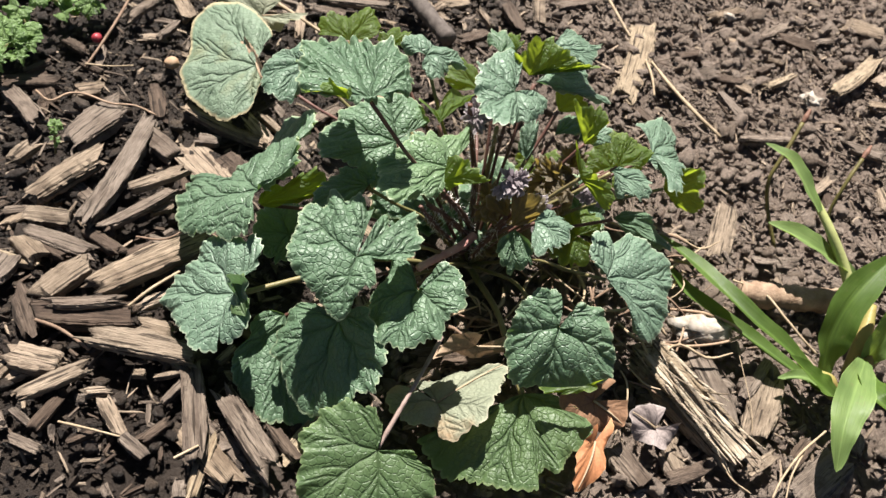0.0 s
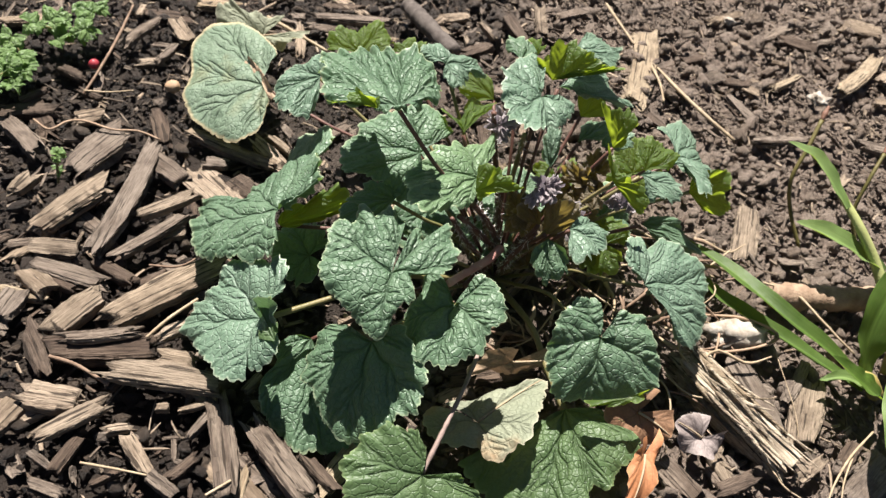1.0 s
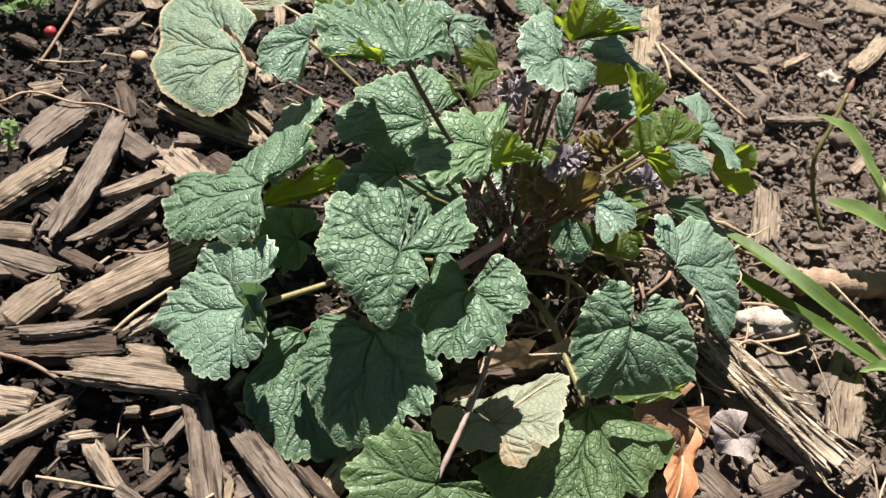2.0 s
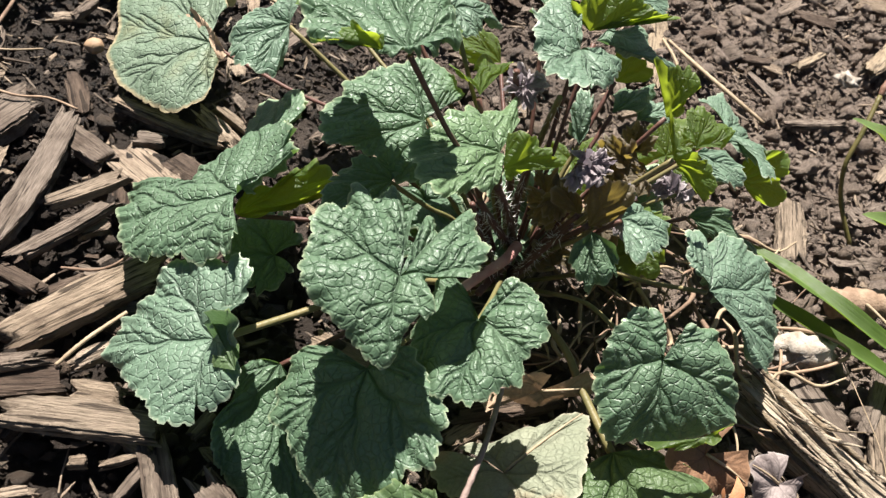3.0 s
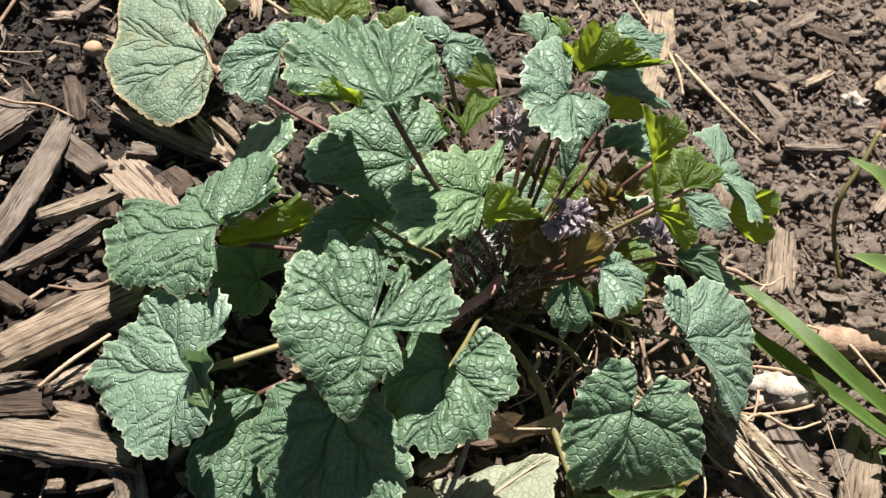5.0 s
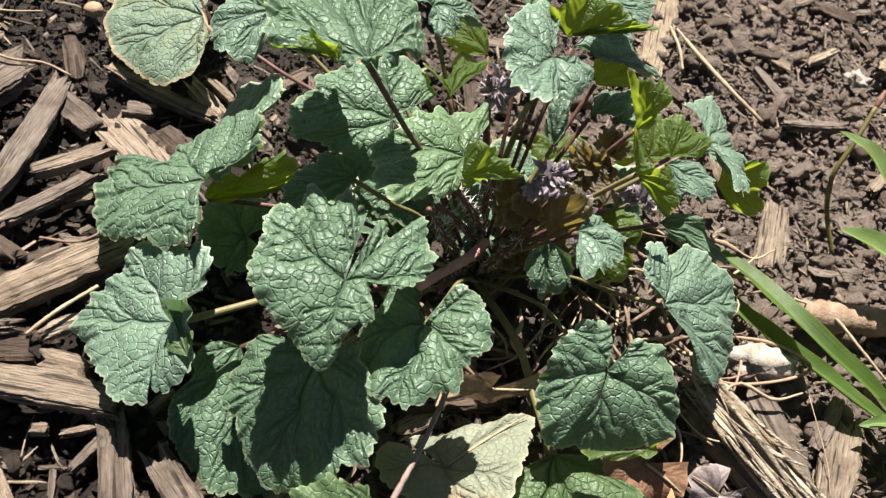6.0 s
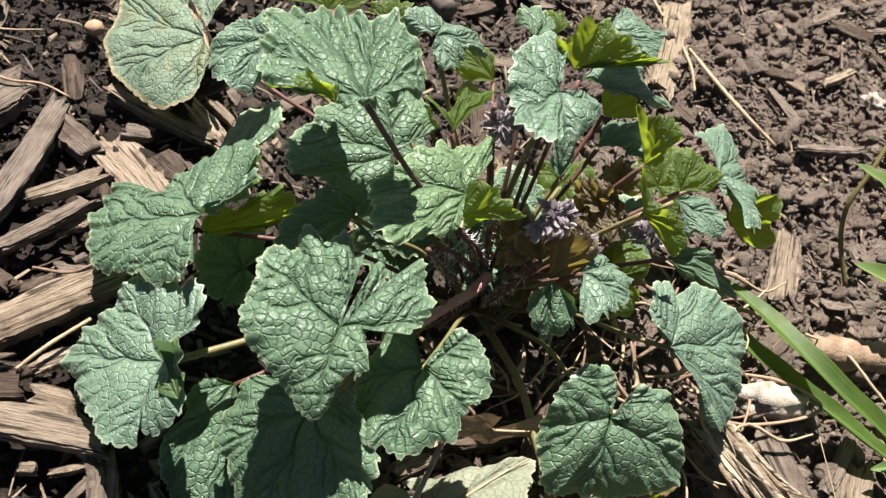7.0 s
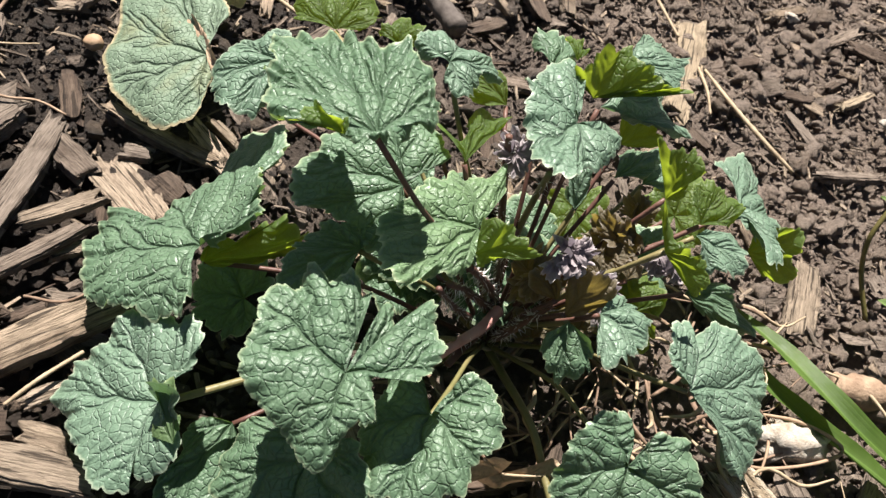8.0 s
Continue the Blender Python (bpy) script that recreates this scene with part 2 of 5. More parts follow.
def blade_material(name, deep, light, glow, thin):
    """A strap leaf with fine lengthwise lines, a pale midrib and a soft bloom."""
    m, nt, p, out = material(name)
    lane = attribute(nt, "lane").outputs["Vector"]
    line = noise_tex(nt, lane, 9.0, 4.0, 0.7)
    place = nt.nodes.new("ShaderNodeTexCoord").outputs["Object"]
    col = mix(nt, remap(nt, noise_tex(nt, place, 50.0, 4.0), 0.3, 0.7, 0.0, 1.0), deep, light)
    col = mix(nt, remap(nt, line, 0.4, 0.65, 0.0, 0.55), col, tuple(c * 0.55 for c in deep))
    mid = attribute(nt, "keel").outputs["Fac"]
    col = mix(nt, remap(nt, mid, 0.0, 0.1, 0.35, 0.0), col, tuple(c * 1.7 for c in light))
    col = mix(nt, remap(nt, mid, 0.93, 1.0, 0.0, 0.5), col, tuple(c * 1.4 for c in light))
    col = mix(nt, remap(nt, noise_tex(nt, place, 380.0, 4.0), 0.6, 0.75, 0.0, 0.35), col, (0.2, 0.17, 0.08))
    nt.links.new(col, p.inputs["Base Color"])
    nt.links.new(remap(nt, noise_tex(nt, place, 200.0, 3.0), 0.3, 0.7, 0.4, 0.62), p.inputs["Roughness"])
    p.inputs["Specular IOR Level"].default_value = 0.35
    bump(nt, p, line, 0.5, 0.0005)
    t = nt.nodes.new("ShaderNodeBsdfTranslucent")
    nt.links.new(mix(nt, 0.4, glow, col), t.inputs["Color"])
    both = nt.nodes.new("ShaderNodeMixShader")
    both.inputs[0].default_value = thin
    nt.links.new(p.outputs[0], both.inputs[1])
    nt.links.new(t.outputs[0], both.inputs[2])
    nt.links.new(both.outputs[0], out.inputs["Surface"])
    return m


BLADE = blade_material("strap leaf", (0.06, 0.112, 0.02), (0.1, 0.165, 0.032), (0.27, 0.4, 0.02), 0.36)
BLADE_PALE = blade_material("strap leaf pale", (0.13, 0.205, 0.065), (0.19, 0.27, 0.085), (0.32, 0.44, 0.04), 0.34)
SHEATH = plain_material("sheath", (0.3, 0.2, 0.07), (0.2, 0.2, 0.06), 0.5, 90.0)
STALK_PALE = plain_material("stalk pale", (0.26, 0.28, 0.1), (0.34, 0.35, 0.15), 0.45, 80.0)
BUD = plain_material("bud", (0.13, 0.07, 0.045), (0.24, 0.12, 0.085), 0.6, 300.0)
PAPER = plain_material("papery white", (0.22, 0.17, 0.125), (0.46, 0.42, 0.37), 0.85, 160.0, 0.0, None, 1.0)
PEBBLE = plain_material("pebble", (0.27, 0.17, 0.1), (0.36, 0.25, 0.16), 0.6, 200.0)
WOOD_ROUND = plain_material("stick bark", (0.16, 0.1, 0.065), (0.36, 0.26, 0.18), 0.8, 110.0, 0.0, None, 1.0)
STEM_PINK_DRY = plain_material("dry pink stalk", (0.17, 0.12, 0.105), (0.3, 0.22, 0.19), 0.65, 200.0)
TWIG_GREEN = plain_material("olive stem", (0.08, 0.075, 0.02), (0.14, 0.11, 0.04), 0.5, 100.0)
DARK_BARK = plain_material("dark bark", (0.06, 0.048, 0.042), (0.12, 0.1, 0.088), 0.85, 200.0)
BERRY = plain_material("berry red", (0.22, 0.02, 0.03), (0.3, 0.04, 0.05), 0.35, 200.0)
SPROUT = leaf_material("leaf seedling", (0.1, 0.17, 0.055), (0.17, 0.26, 0.085), (0.2, 0.32, 0.12), (0.2, 0.36, 0.03), 0.3)


# ---- building helpers ----
def mesh_object(name, verts, faces, mat, parent=None, smooth=True):
    me = bpy.data.meshes.new(name)
    me.from_pydata([tuple(map(float, v)) for v in verts], [], faces)
    me.materials.append(mat)
    me.polygons.foreach_set("use_smooth", [smooth] * len(me.polygons))
    ob = new(name, me)
    ob.parent = parent
    return ob


def part(name, verts, faces, mat, parent, label="", smooth=True):
    ob = mesh_object(name, verts, faces, mat, parent, smooth)
    return tagged(ob, label) if label else ob


def floats(ob, name, values):
    ob.data.attributes.new(name, "FLOAT", "POINT").data.foreach_set("value", np.asarray(values, np.float32).ravel())


def vectors(ob, name, values):
    ob.data.attributes.new(name, "FLOAT_VECTOR", "POINT").data.foreach_set("vector", np.asarray(values, np.float32).ravel())


def spline(points, n):
    """n points on a smooth curve through the given ones."""
    p = np.asarray(points, float)
    p = np.vstack([2 * p[0] - p[1], p, 2 * p[-1] - p[-2]])
    t = np.linspace(0, len(p) - 3 - 1e-9, n)
    i, u = t.astype(int), (t % 1)[:, None]
    a, b, c, d = p[i], p[i + 1], p[i + 2], p[i + 3]
    return 0.5 * (2 * b + (c - a) * u + (2 * a - 5 * b + 4 * c - d) * u**2 + (3 * b - 3 * c + d - a) * u**3)


def tube(points, radii, sides=8, steps=24, wobble=0.0, seed=0):
    """Vertices and faces of a tapered tube along a smooth curve."""
    rng = np.random.default_rng(seed)
    c = spline(points, steps)
    r = np.interp(np.linspace(0, 1, steps), np.linspace(0, 1, len(radii)), radii)
    if wobble:
        r = r * (1 + wobble * rng.uniform(-1, 1, steps))
    d = np.gradient(c, axis=0)
    d /= np.linalg.norm(d, axis=1)[:, None]
    side = np.cross(d, (0.13, 0.21, 0.97))
    side /= np.linalg.norm(side, axis=1)[:, None] + 1e-9
    up = np.cross(side, d)
    a = np.linspace(0, 2 * np.pi, sides, endpoint=False)
    v = c[:, None] + r[:, None, None] * (np.cos(a)[None, :, None] * side[:, None] + np.sin(a)[None, :, None] * up[:, None])
    faces = [(i * sides + j, i * sides + (j + 1) % sides, (i + 1) * sides + (j + 1) % sides, (i + 1) * sides + j) for i in range(steps - 1) for j in range(sides)]
    faces += [tuple(range(sides))[::-1], tuple((steps - 1) * sides + j for j in range(sides))]
    return v.reshape(-1, 3), faces


def ground_height(x, y):
    low = noise.noise(Vector((x * 9, y * 9, 1.3))) * 0.0045
    clod = 0.0026 + 0.0024 * min(max((x - 0.06) / 0.1, 0), 1)
    return low + noise.noise(Vector((x * 42, y * 42, 4.1))) * clod - 0.004


# ---- ground ----
def build_ground():
    near = np.concatenate([np.linspace(-0.42, 0.5, 420)])
    deep = np.concatenate([np.linspace(0.08, 0.92, 380)])
    far = np.array([0.06, 0.15, 0.35, 0.8, 2, 5, 14, 40, 120])
    xs = np.concatenate([-0.42 - far[::-1], near, 0.5 + far])
    ys = np.concatenate([0.08 - far[::-1], deep, 0.92 + far])
    verts = []
    for y in ys:
        for x in xs:
            z = ground_height(x, y)
            q = Vector((x * 130, y * 130, 0.7))
            dry = 0.9 + 0.2 * min(max((x + 0.05) / 0.2, 0), 1)
            z += dry * (0.0035 * (0.4 - noise.voronoi(q * 0.5)[0][0]) + 0.0026 * noise.turbulence(q * 0.8, 3, True) + 0.0022 * (0.5 - noise.voronoi(q * 1.5)[0][0]) - 0.003)
            if not (-0.43 < x < 0.51 and 0.07 < y < 0.93):
                z = -0.005
            verts.append((x, y, z))
    w = len(xs)
    faces = [(j * w + i, j * w + i + 1, (j + 1) * w + i + 1, (j + 1) * w + i) for j in range(len(ys) - 1) for i in range(w - 1)]
    tagged(mesh_object("ground", verts, faces, SOIL), "dark moist garden soil, drier and crumbly on one side", "ground", kind="structure")


build_ground()

ICO = bmesh.new()
bmesh.ops.create_icosphere(ICO, subdivisions=1, radius=1.0)
ICO_V = np.array([v.co[:] for v in ICO.verts])
ICO_F = [tuple(v.index for v in f.verts) for f in ICO.faces]
ICO.free()
BALL = bmesh.new()
bmesh.ops.create_icosphere(BALL, subdivisions=2, radius=1.0)
BALL_V = np.array([v.co[:] for v in BALL.verts])
BALL_F = [tuple(v.index for v in f.verts) for f in BALL.faces]
BALL.free()
LUMP = bmesh.new()
bmesh.ops.create_icosphere(LUMP, subdivisions=3, radius=1.0)
LUMP_V = np.array([v.co[:] for v in LUMP.verts])
LUMP_F = [tuple(v.index for v in f.verts) for f in LUMP.faces]
LUMP.free()


OCT_V = np.array([(1, 0, 0), (-1, 0, 0), (0, 1, 0), (0, -1, 0), (0, 0, 1), (0, 0, -1)], float)
OCT_F = [(0, 2, 4), (2, 1, 4), (1, 3, 4), (3, 0, 4), (2, 0, 5), (1, 2, 5), (3, 1, 5), (0, 3, 5)]


def build_crumbs(name, count, shape, facets, shares, low, most, mat, label, seed, rough, smooth=False):
    """Loose irregular bits of soil, each with its own shape."""
    rng = np.random.default_rng(seed)
    x, y = rng.uniform(-0.38, 0.46, count), rng.uniform(0.12, 0.86, count)
    right = np.clip((x + 0.3 * (y - 0.3) - 0.06) / 0.06, 0, 1)
    keep = rng.random(count) < (right if len(shape) > 30 else 1 - 0.2 * right)
    x, y = x[keep], y[keep]
    count = len(x)
    r = np.minimum(rng.gamma(2.0, shares, count) + low, most)
    if len(shape) > 30:
        swell = np.array([[1 + 0.8 * noise.noise(Vector(p * 1.3 + o)) + 0.8 * noise.noise(Vector(p * 3.4 + o)) for p in shape] for o in rng.uniform(0, 90, (count, 3))])
        v = shape[None] * swell[:, :, None] * rng.uniform(0.6, 1.2, (count, 1, 3))
    else:
        v = shape[None] * rng.uniform(*rough, (count, len(shape), 1)) * rng.uniform(0.5, 1.2, (count, 1, 3))
    spin = np.array([np.array(Euler(a).to_matrix()) for a in rng.uniform(0, 6.3, (count, 3))])
    v = np.einsum("nij,nkj->nki", spin, v) * r[:, None, None]
    z = np.array([ground_height(a, b) for a, b in zip(x, y)]) + 0.0005 + r * rng.uniform(0.1, 0.6, count)
    v += np.stack([x, y, z], 1)[:, None]
    step = np.arange(count)[:, None, None] * len(shape)
    faces = (np.array(facets)[None] + step).reshape(-1, 3)
    tagged(mesh_object(name, v.reshape(-1, 3), faces.tolist(), mat, smooth=smooth), label, "soil", kind="stuff")


build_crumbs("soil_crumbs", 44000, OCT_V, OCT_F, 0.0006, 0.0004, 0.003, CRUMB, "loose dark brown soil crumbs lying on the ground", 3, (0.5, 1.4))
build_crumbs("soil_clods", 3800, ICO_V, ICO_F, 0.0011, 0.001, 0.0052, CRUMB, "irregular brown soil clods lying on the ground", 4, (0.55, 1.3), True)

build_crumbs("soil_lumps", 3400, BALL_V, BALL_F, 0.0009, 0.0013, 0.0058, CRUMB, "soft brown lumps of dry soil", 6, (1, 1), True)


# ---- wood chips ----
def chip_mesh(length, width, thick, rng, stations=17, ring=26):
    """A split chip with ridged grain, a bend and splintered ends, lying along x."""
    a = np.linspace(0, 2 * np.pi, ring, endpoint=False)
    power = rng.uniform(0.22, 0.5)
    cy = np.sign(np.cos(a)) * np.abs(np.cos(a)) ** power * width / 2
    cz = np.sign(np.sin(a)) * np.abs(np.sin(a)) ** power * thick / 2
    ridge = 1 + rng.choice([-0.3, -0.12, 0.0, 0.06, 0.1], ring) * rng.uniform(0.4, 1.1)
    jag = [(np.repeat(rng.uniform(-1, 0.4, ring), rng.integers(1, 4, ring))[:ring] + rng.uniform(-0.15, 0.15, ring)) * min(0.2 * length, 0.009) for _ in (0, 1)]
    slant = [rng.uniform(-0.4, 0.4) * width for _ in (0, 1)]
    bend, twist, taper = rng.uniform(-0.04, 0.04) * length, rng.uniform(-0.2, 0.2), rng.uniform(0.72, 1.06, 2)
    u = np.linspace(-1, 1, stations)
    verts, grain = [], []
    for s in u:
        end = abs(s) ** 5
        k = np.interp(s, (-1, 0, 1), (taper[0], 1, taper[1])) * (1 + rng.uniform(-0.05, 0.05)) * (1 - 0.06 * end)
        jit = ridge + rng.uniform(-0.05, 0.05, ring)
        y, z = cy * k * jit, cz * (0.3 + 0.7 * k) * jit
        side = 1 if s > 0 else 0
        x = s * length / 2 + np.sign(s) * abs(s) ** 3 * jag[side] + slant[side] * (cy / width) * abs(s) ** 3
        c, sn = math.cos(twist * s), math.sin(twist * s)
        y, z = y * c - z * sn + bend * (s * s - 0.4), y * sn + z * c
        verts += list(np.stack([x, y, z], 1))
    faces = [(i * ring + j, i * ring + (j + 1) % ring, (i + 1) * ring + (j + 1) % ring, (i + 1) * ring + j) for i in range(stations - 1) for j in range(ring)]
    for i, flip in ((0, True), (stations - 1, False)):
        mid = np.mean(verts[i * ring:(i + 1) * ring], axis=0)
        verts.append(mid * (0.93, 1, 1))
        c = len(verts) - 1
        for j in range(ring):
            f3 = (i * ring + j, i * ring + (j + 1) % ring, c)
            faces.append(f3[::-1] if flip else f3)
    return np.array(verts), faces


TONES = ("pale weathered", "tan weathered", "greyish brown", "dark damp", "cream-coloured dry")
CHIP_RNG = np.random.default_rng(11)


def wood_chip(x, y, z, yaw, length, width, tone, thick=0):
    """A wood chip whose upper side lies at z; sizes in millimetres."""
    rng = CHIP_RNG
    length, width = length / 1000, width / 1000
    thick = thick / 1000 or min(0.3 * width + 0.0025, 0.008)
    verts, faces = chip_mesh(length, width, thick, rng, *((17, 26) if length > 0.03 else (11, 16)))
    ob = mesh_object("wood_chip", verts, faces, WOOD[tone], smooth=False)
    vectors(ob, "grain", verts + rng.uniform(-5, 5, 3))
    ob.data.polygons.foreach_set("use_smooth", rng.random(len(faces)) < 0.5)
    ob.matrix_world = pose(x, y, z - thick / 2, rng.uniform(-9, 9), rng.uniform(-3, 3), yaw)
    return tagged(ob, f"{TONES[tone]} split wood mulch chip lying on soil", "wood chip", "wood chips of the mulch")


wood_chip(-0.170, 0.395, 0.006, 72, 41, 22, 2)
wood_chip(-0.165, 0.353, 0.008, 65, 45, 13, 1)
wood_chip(-0.141, 0.364, 0.010, 91, 87, 12, 2)
wood_chip(-0.131, 0.391, 0.006, -29, 29, 13, 2)
wood_chip(-0.119, 0.362, 0.011, 45, 33, 7, 1)
wood_chip(-0.120, 0.343, 0.008, 56, 45, 7, 2)
wood_chip(-0.103, 0.384, 0.004, -36, 42, 19, 0)
wood_chip(-0.112, 0.349, 0.004, 39, 14, 6, 1)
wood_chip(-0.163, 0.324, 0.006, 10, 23, 11, 1)
wood_chip(-0.103, 0.417, 0.005, -14, 54, 8, 1)
wood_chip(-0.083, 0.421, 0.004, -39, 32, 10, 0)
wood_chip(-0.108, 0.404, 0.005, 8, 15, 7, 2)
wood_chip(-0.080, 0.431, 0.003, -30, 22, 5, 1)
wood_chip(-0.091, 0.393, 0.003, -28, 17, 14, 3)
wood_chip(-0.189, 0.502, 0.005, 69, 33, 7, 2)
wood_chip(-0.167, 0.514, 0.004, -50, 26, 10, 1)
wood_chip(-0.167, 0.489, 0.004, 74, 19, 5, 2)
wood_chip(-0.247, 0.494, 0.004, 69, 26, 6, 0)
wood_chip(-0.068, 0.565, 0.004, 13, 51, 8, 2)
wood_chip(-0.100, 0.309, 0.012, 49, 66, 15, 1)
wood_chip(-0.136, 0.287, 0.009, 64, 28, 13, 1)
wood_chip(-0.147, 0.310, 0.007, -5, 35, 9, 2)
wood_chip(-0.160, 0.303, 0.006, -30, 20, 12, 1)
wood_chip(-0.149, 0.305, 0.005, -21, 17, 6, 3)
wood_chip(-0.131, 0.319, 0.004, -20, 27, 8, 3)
wood_chip(-0.117, 0.273, 0.009, 15, 47, 15, 3)
wood_chip(-0.119, 0.276, 0.013, 22, 35, 6, 2)
wood_chip(-0.085, 0.263, 0.013, 5, 49, 13, 1)
wood_chip(-0.084, 0.276, 0.007, 0, 18, 9, 1)
wood_chip(-0.127, 0.244, 0.009, 2, 28, 13, 0)
wood_chip(-0.113, 0.236, 0.010, 48, 31, 8, 1)
wood_chip(-0.051, 0.240, 0.008, -66, 52, 11, 2)
wood_chip(-0.026, 0.238, 0.009, -42, 47, 12, 2)
wood_chip(-0.008, 0.238, 0.004, -36, 22, 6, 3)
wood_chip(-0.095, 0.238, 0.005, 23, 13, 4, 0)
wood_chip(-0.083, 0.228, 0.005, -43, 22, 7, 0)
wood_chip(-0.111, 0.222, 0.005, 79, 20, 6, 3)
wood_chip(-0.120, 0.218, 0.005, -23, 13, 4, 2)
wood_chip(-0.069, 0.218, 0.005, -25, 14, 6, 2)
wood_chip(-0.068, 0.255, 0.006, 32, 13, 3, 1)
wood_chip(-0.081, 0.251, 0.007, 18, 6, 4, 1)
wood_chip(-0.089, 0.291, 0.008, 41, 18, 6, 0)
wood_chip(-0.144, 0.267, 0.007, -50, 30, 9, 3)
wood_chip(0.133, 0.582, 0.004, -96, 91, 18, 4)
wood_chip(0.237, 0.601, 0.004, 44, 30, 6, 4)
wood_chip(0.296, 0.630, 0.005, 57, 72, 12, 4)
wood_chip(0.320, 0.635, 0.004, 43, 23, 14, 0)
wood_chip(0.194, 0.439, 0.005, -99, 44, 14, 1)
wood_chip(0.059, 0.613, 0.004, -82, 35, 8, 1)
wood_chip(0.228, 0.534, 0.004, 21, 42, 6, 2)
wood_chip(0.176, 0.312, 0.007, -43, 70, 22, 0)
wood_chip(0.190, 0.323, 0.005, -62, 45, 14, 2)
wood_chip(0.215, 0.323, 0.004, -105, 41, 16, 1)
wood_chip(0.147, 0.271, 0.005, -43, 23, 13, 2)
wood_chip(0.240, 0.288, 0.008, 50, 38, 18, 2)
wood_chip(0.236, 0.663, 0.003, 46, 35, 7, 2)
wood_chip(0.199, 0.671, 0.003, 39, 36, 7, 1)
wood_chip(0.308, 0.698, 0.003, -7, 31, 16, 1)
wood_chip(0.166, 0.408, 0.003, -43, 25, 7, 3)
wood_chip(0.197, 0.588, 0.003, 5, 24, 9, 3)
wood_chip(0.042, 0.595, 0.004, -60, 28, 10, 3)
wood_chip(-0.211, 0.453, 0.004, -18, 20, 6, 3)
wood_chip(-0.187, 0.421, 0.003, 37, 15, 10, 1)
wood_chip(-0.112, 0.319, 0.003, 45, 16, 5, 3)
wood_chip(-0.104, 0.262, 0.006, 76, 16, 4, 3)
wood_chip(-0.194, 0.439, 0.003, -11, 15, 4, 3)
wood_chip(-0.212, 0.394, 0.005, -34, 34, 10, 2)
wood_chip(-0.196, 0.360, 0.005, 75, 16, 9, 1)
wood_chip(-0.167, 0.288, 0.006, 84, 20, 13, 2)
wood_chip(-0.142, 0.234, 0.006, 74, 18, 12, 1)
wood_chip(-0.064, 0.228, 0.004, 59, 17, 5, 3)
wood_chip(-0.064, 0.248, 0.004, 70, 15, 4, 2)
wood_chip(-0.112, 0.206, 0.006, -8, 14, 5, 2)
wood_chip(-0.092, 0.217, 0.004, 48, 12, 4, 3)
wood_chip(-0.048, 0.273, 0.005, 68, 11, 4, 2)
wood_chip(0.171, 0.329, 0.005, 59, 23, 6, 1)
wood_chip(0.214, 0.344, 0.004, 65, 38, 6, 2)
wood_chip(0.239, 0.360, 0.004, -54, 19, 8, 1)
wood_chip(0.176, 0.275, 0.004, 32, 25, 7, 3)
wood_chip(0.213, 0.291, 0.004, 45, 23, 6, 1)
wood_chip(0.253, 0.656, 0.003, 0, 31, 10, 3)
wood_chip(0.295, 0.548, 0.004, -9, 26, 14, 2)
wood_chip(0.260, 0.501, 0.004, 55, 24, 6, 1)
wood_chip(0.171, 0.473, 0.003, -72, 20, 11, 1)
wood_chip(0.081, 0.630, 0.003, 39, 26, 8, 2)
wood_chip(0.171, 0.606, 0.003, 34, 25, 7, 3)
wood_chip(0.023, 0.586, 0.004, -55, 24, 5, 1)
wood_chip(0.058, 0.307, 0.003, 21, 47, 11, 3)
wood_chip(0.067, 0.335, 0.004, -12, 25, 11, 3)
wood_chip(0.085, 0.312, 0.004, -96, 31, 7, 3)


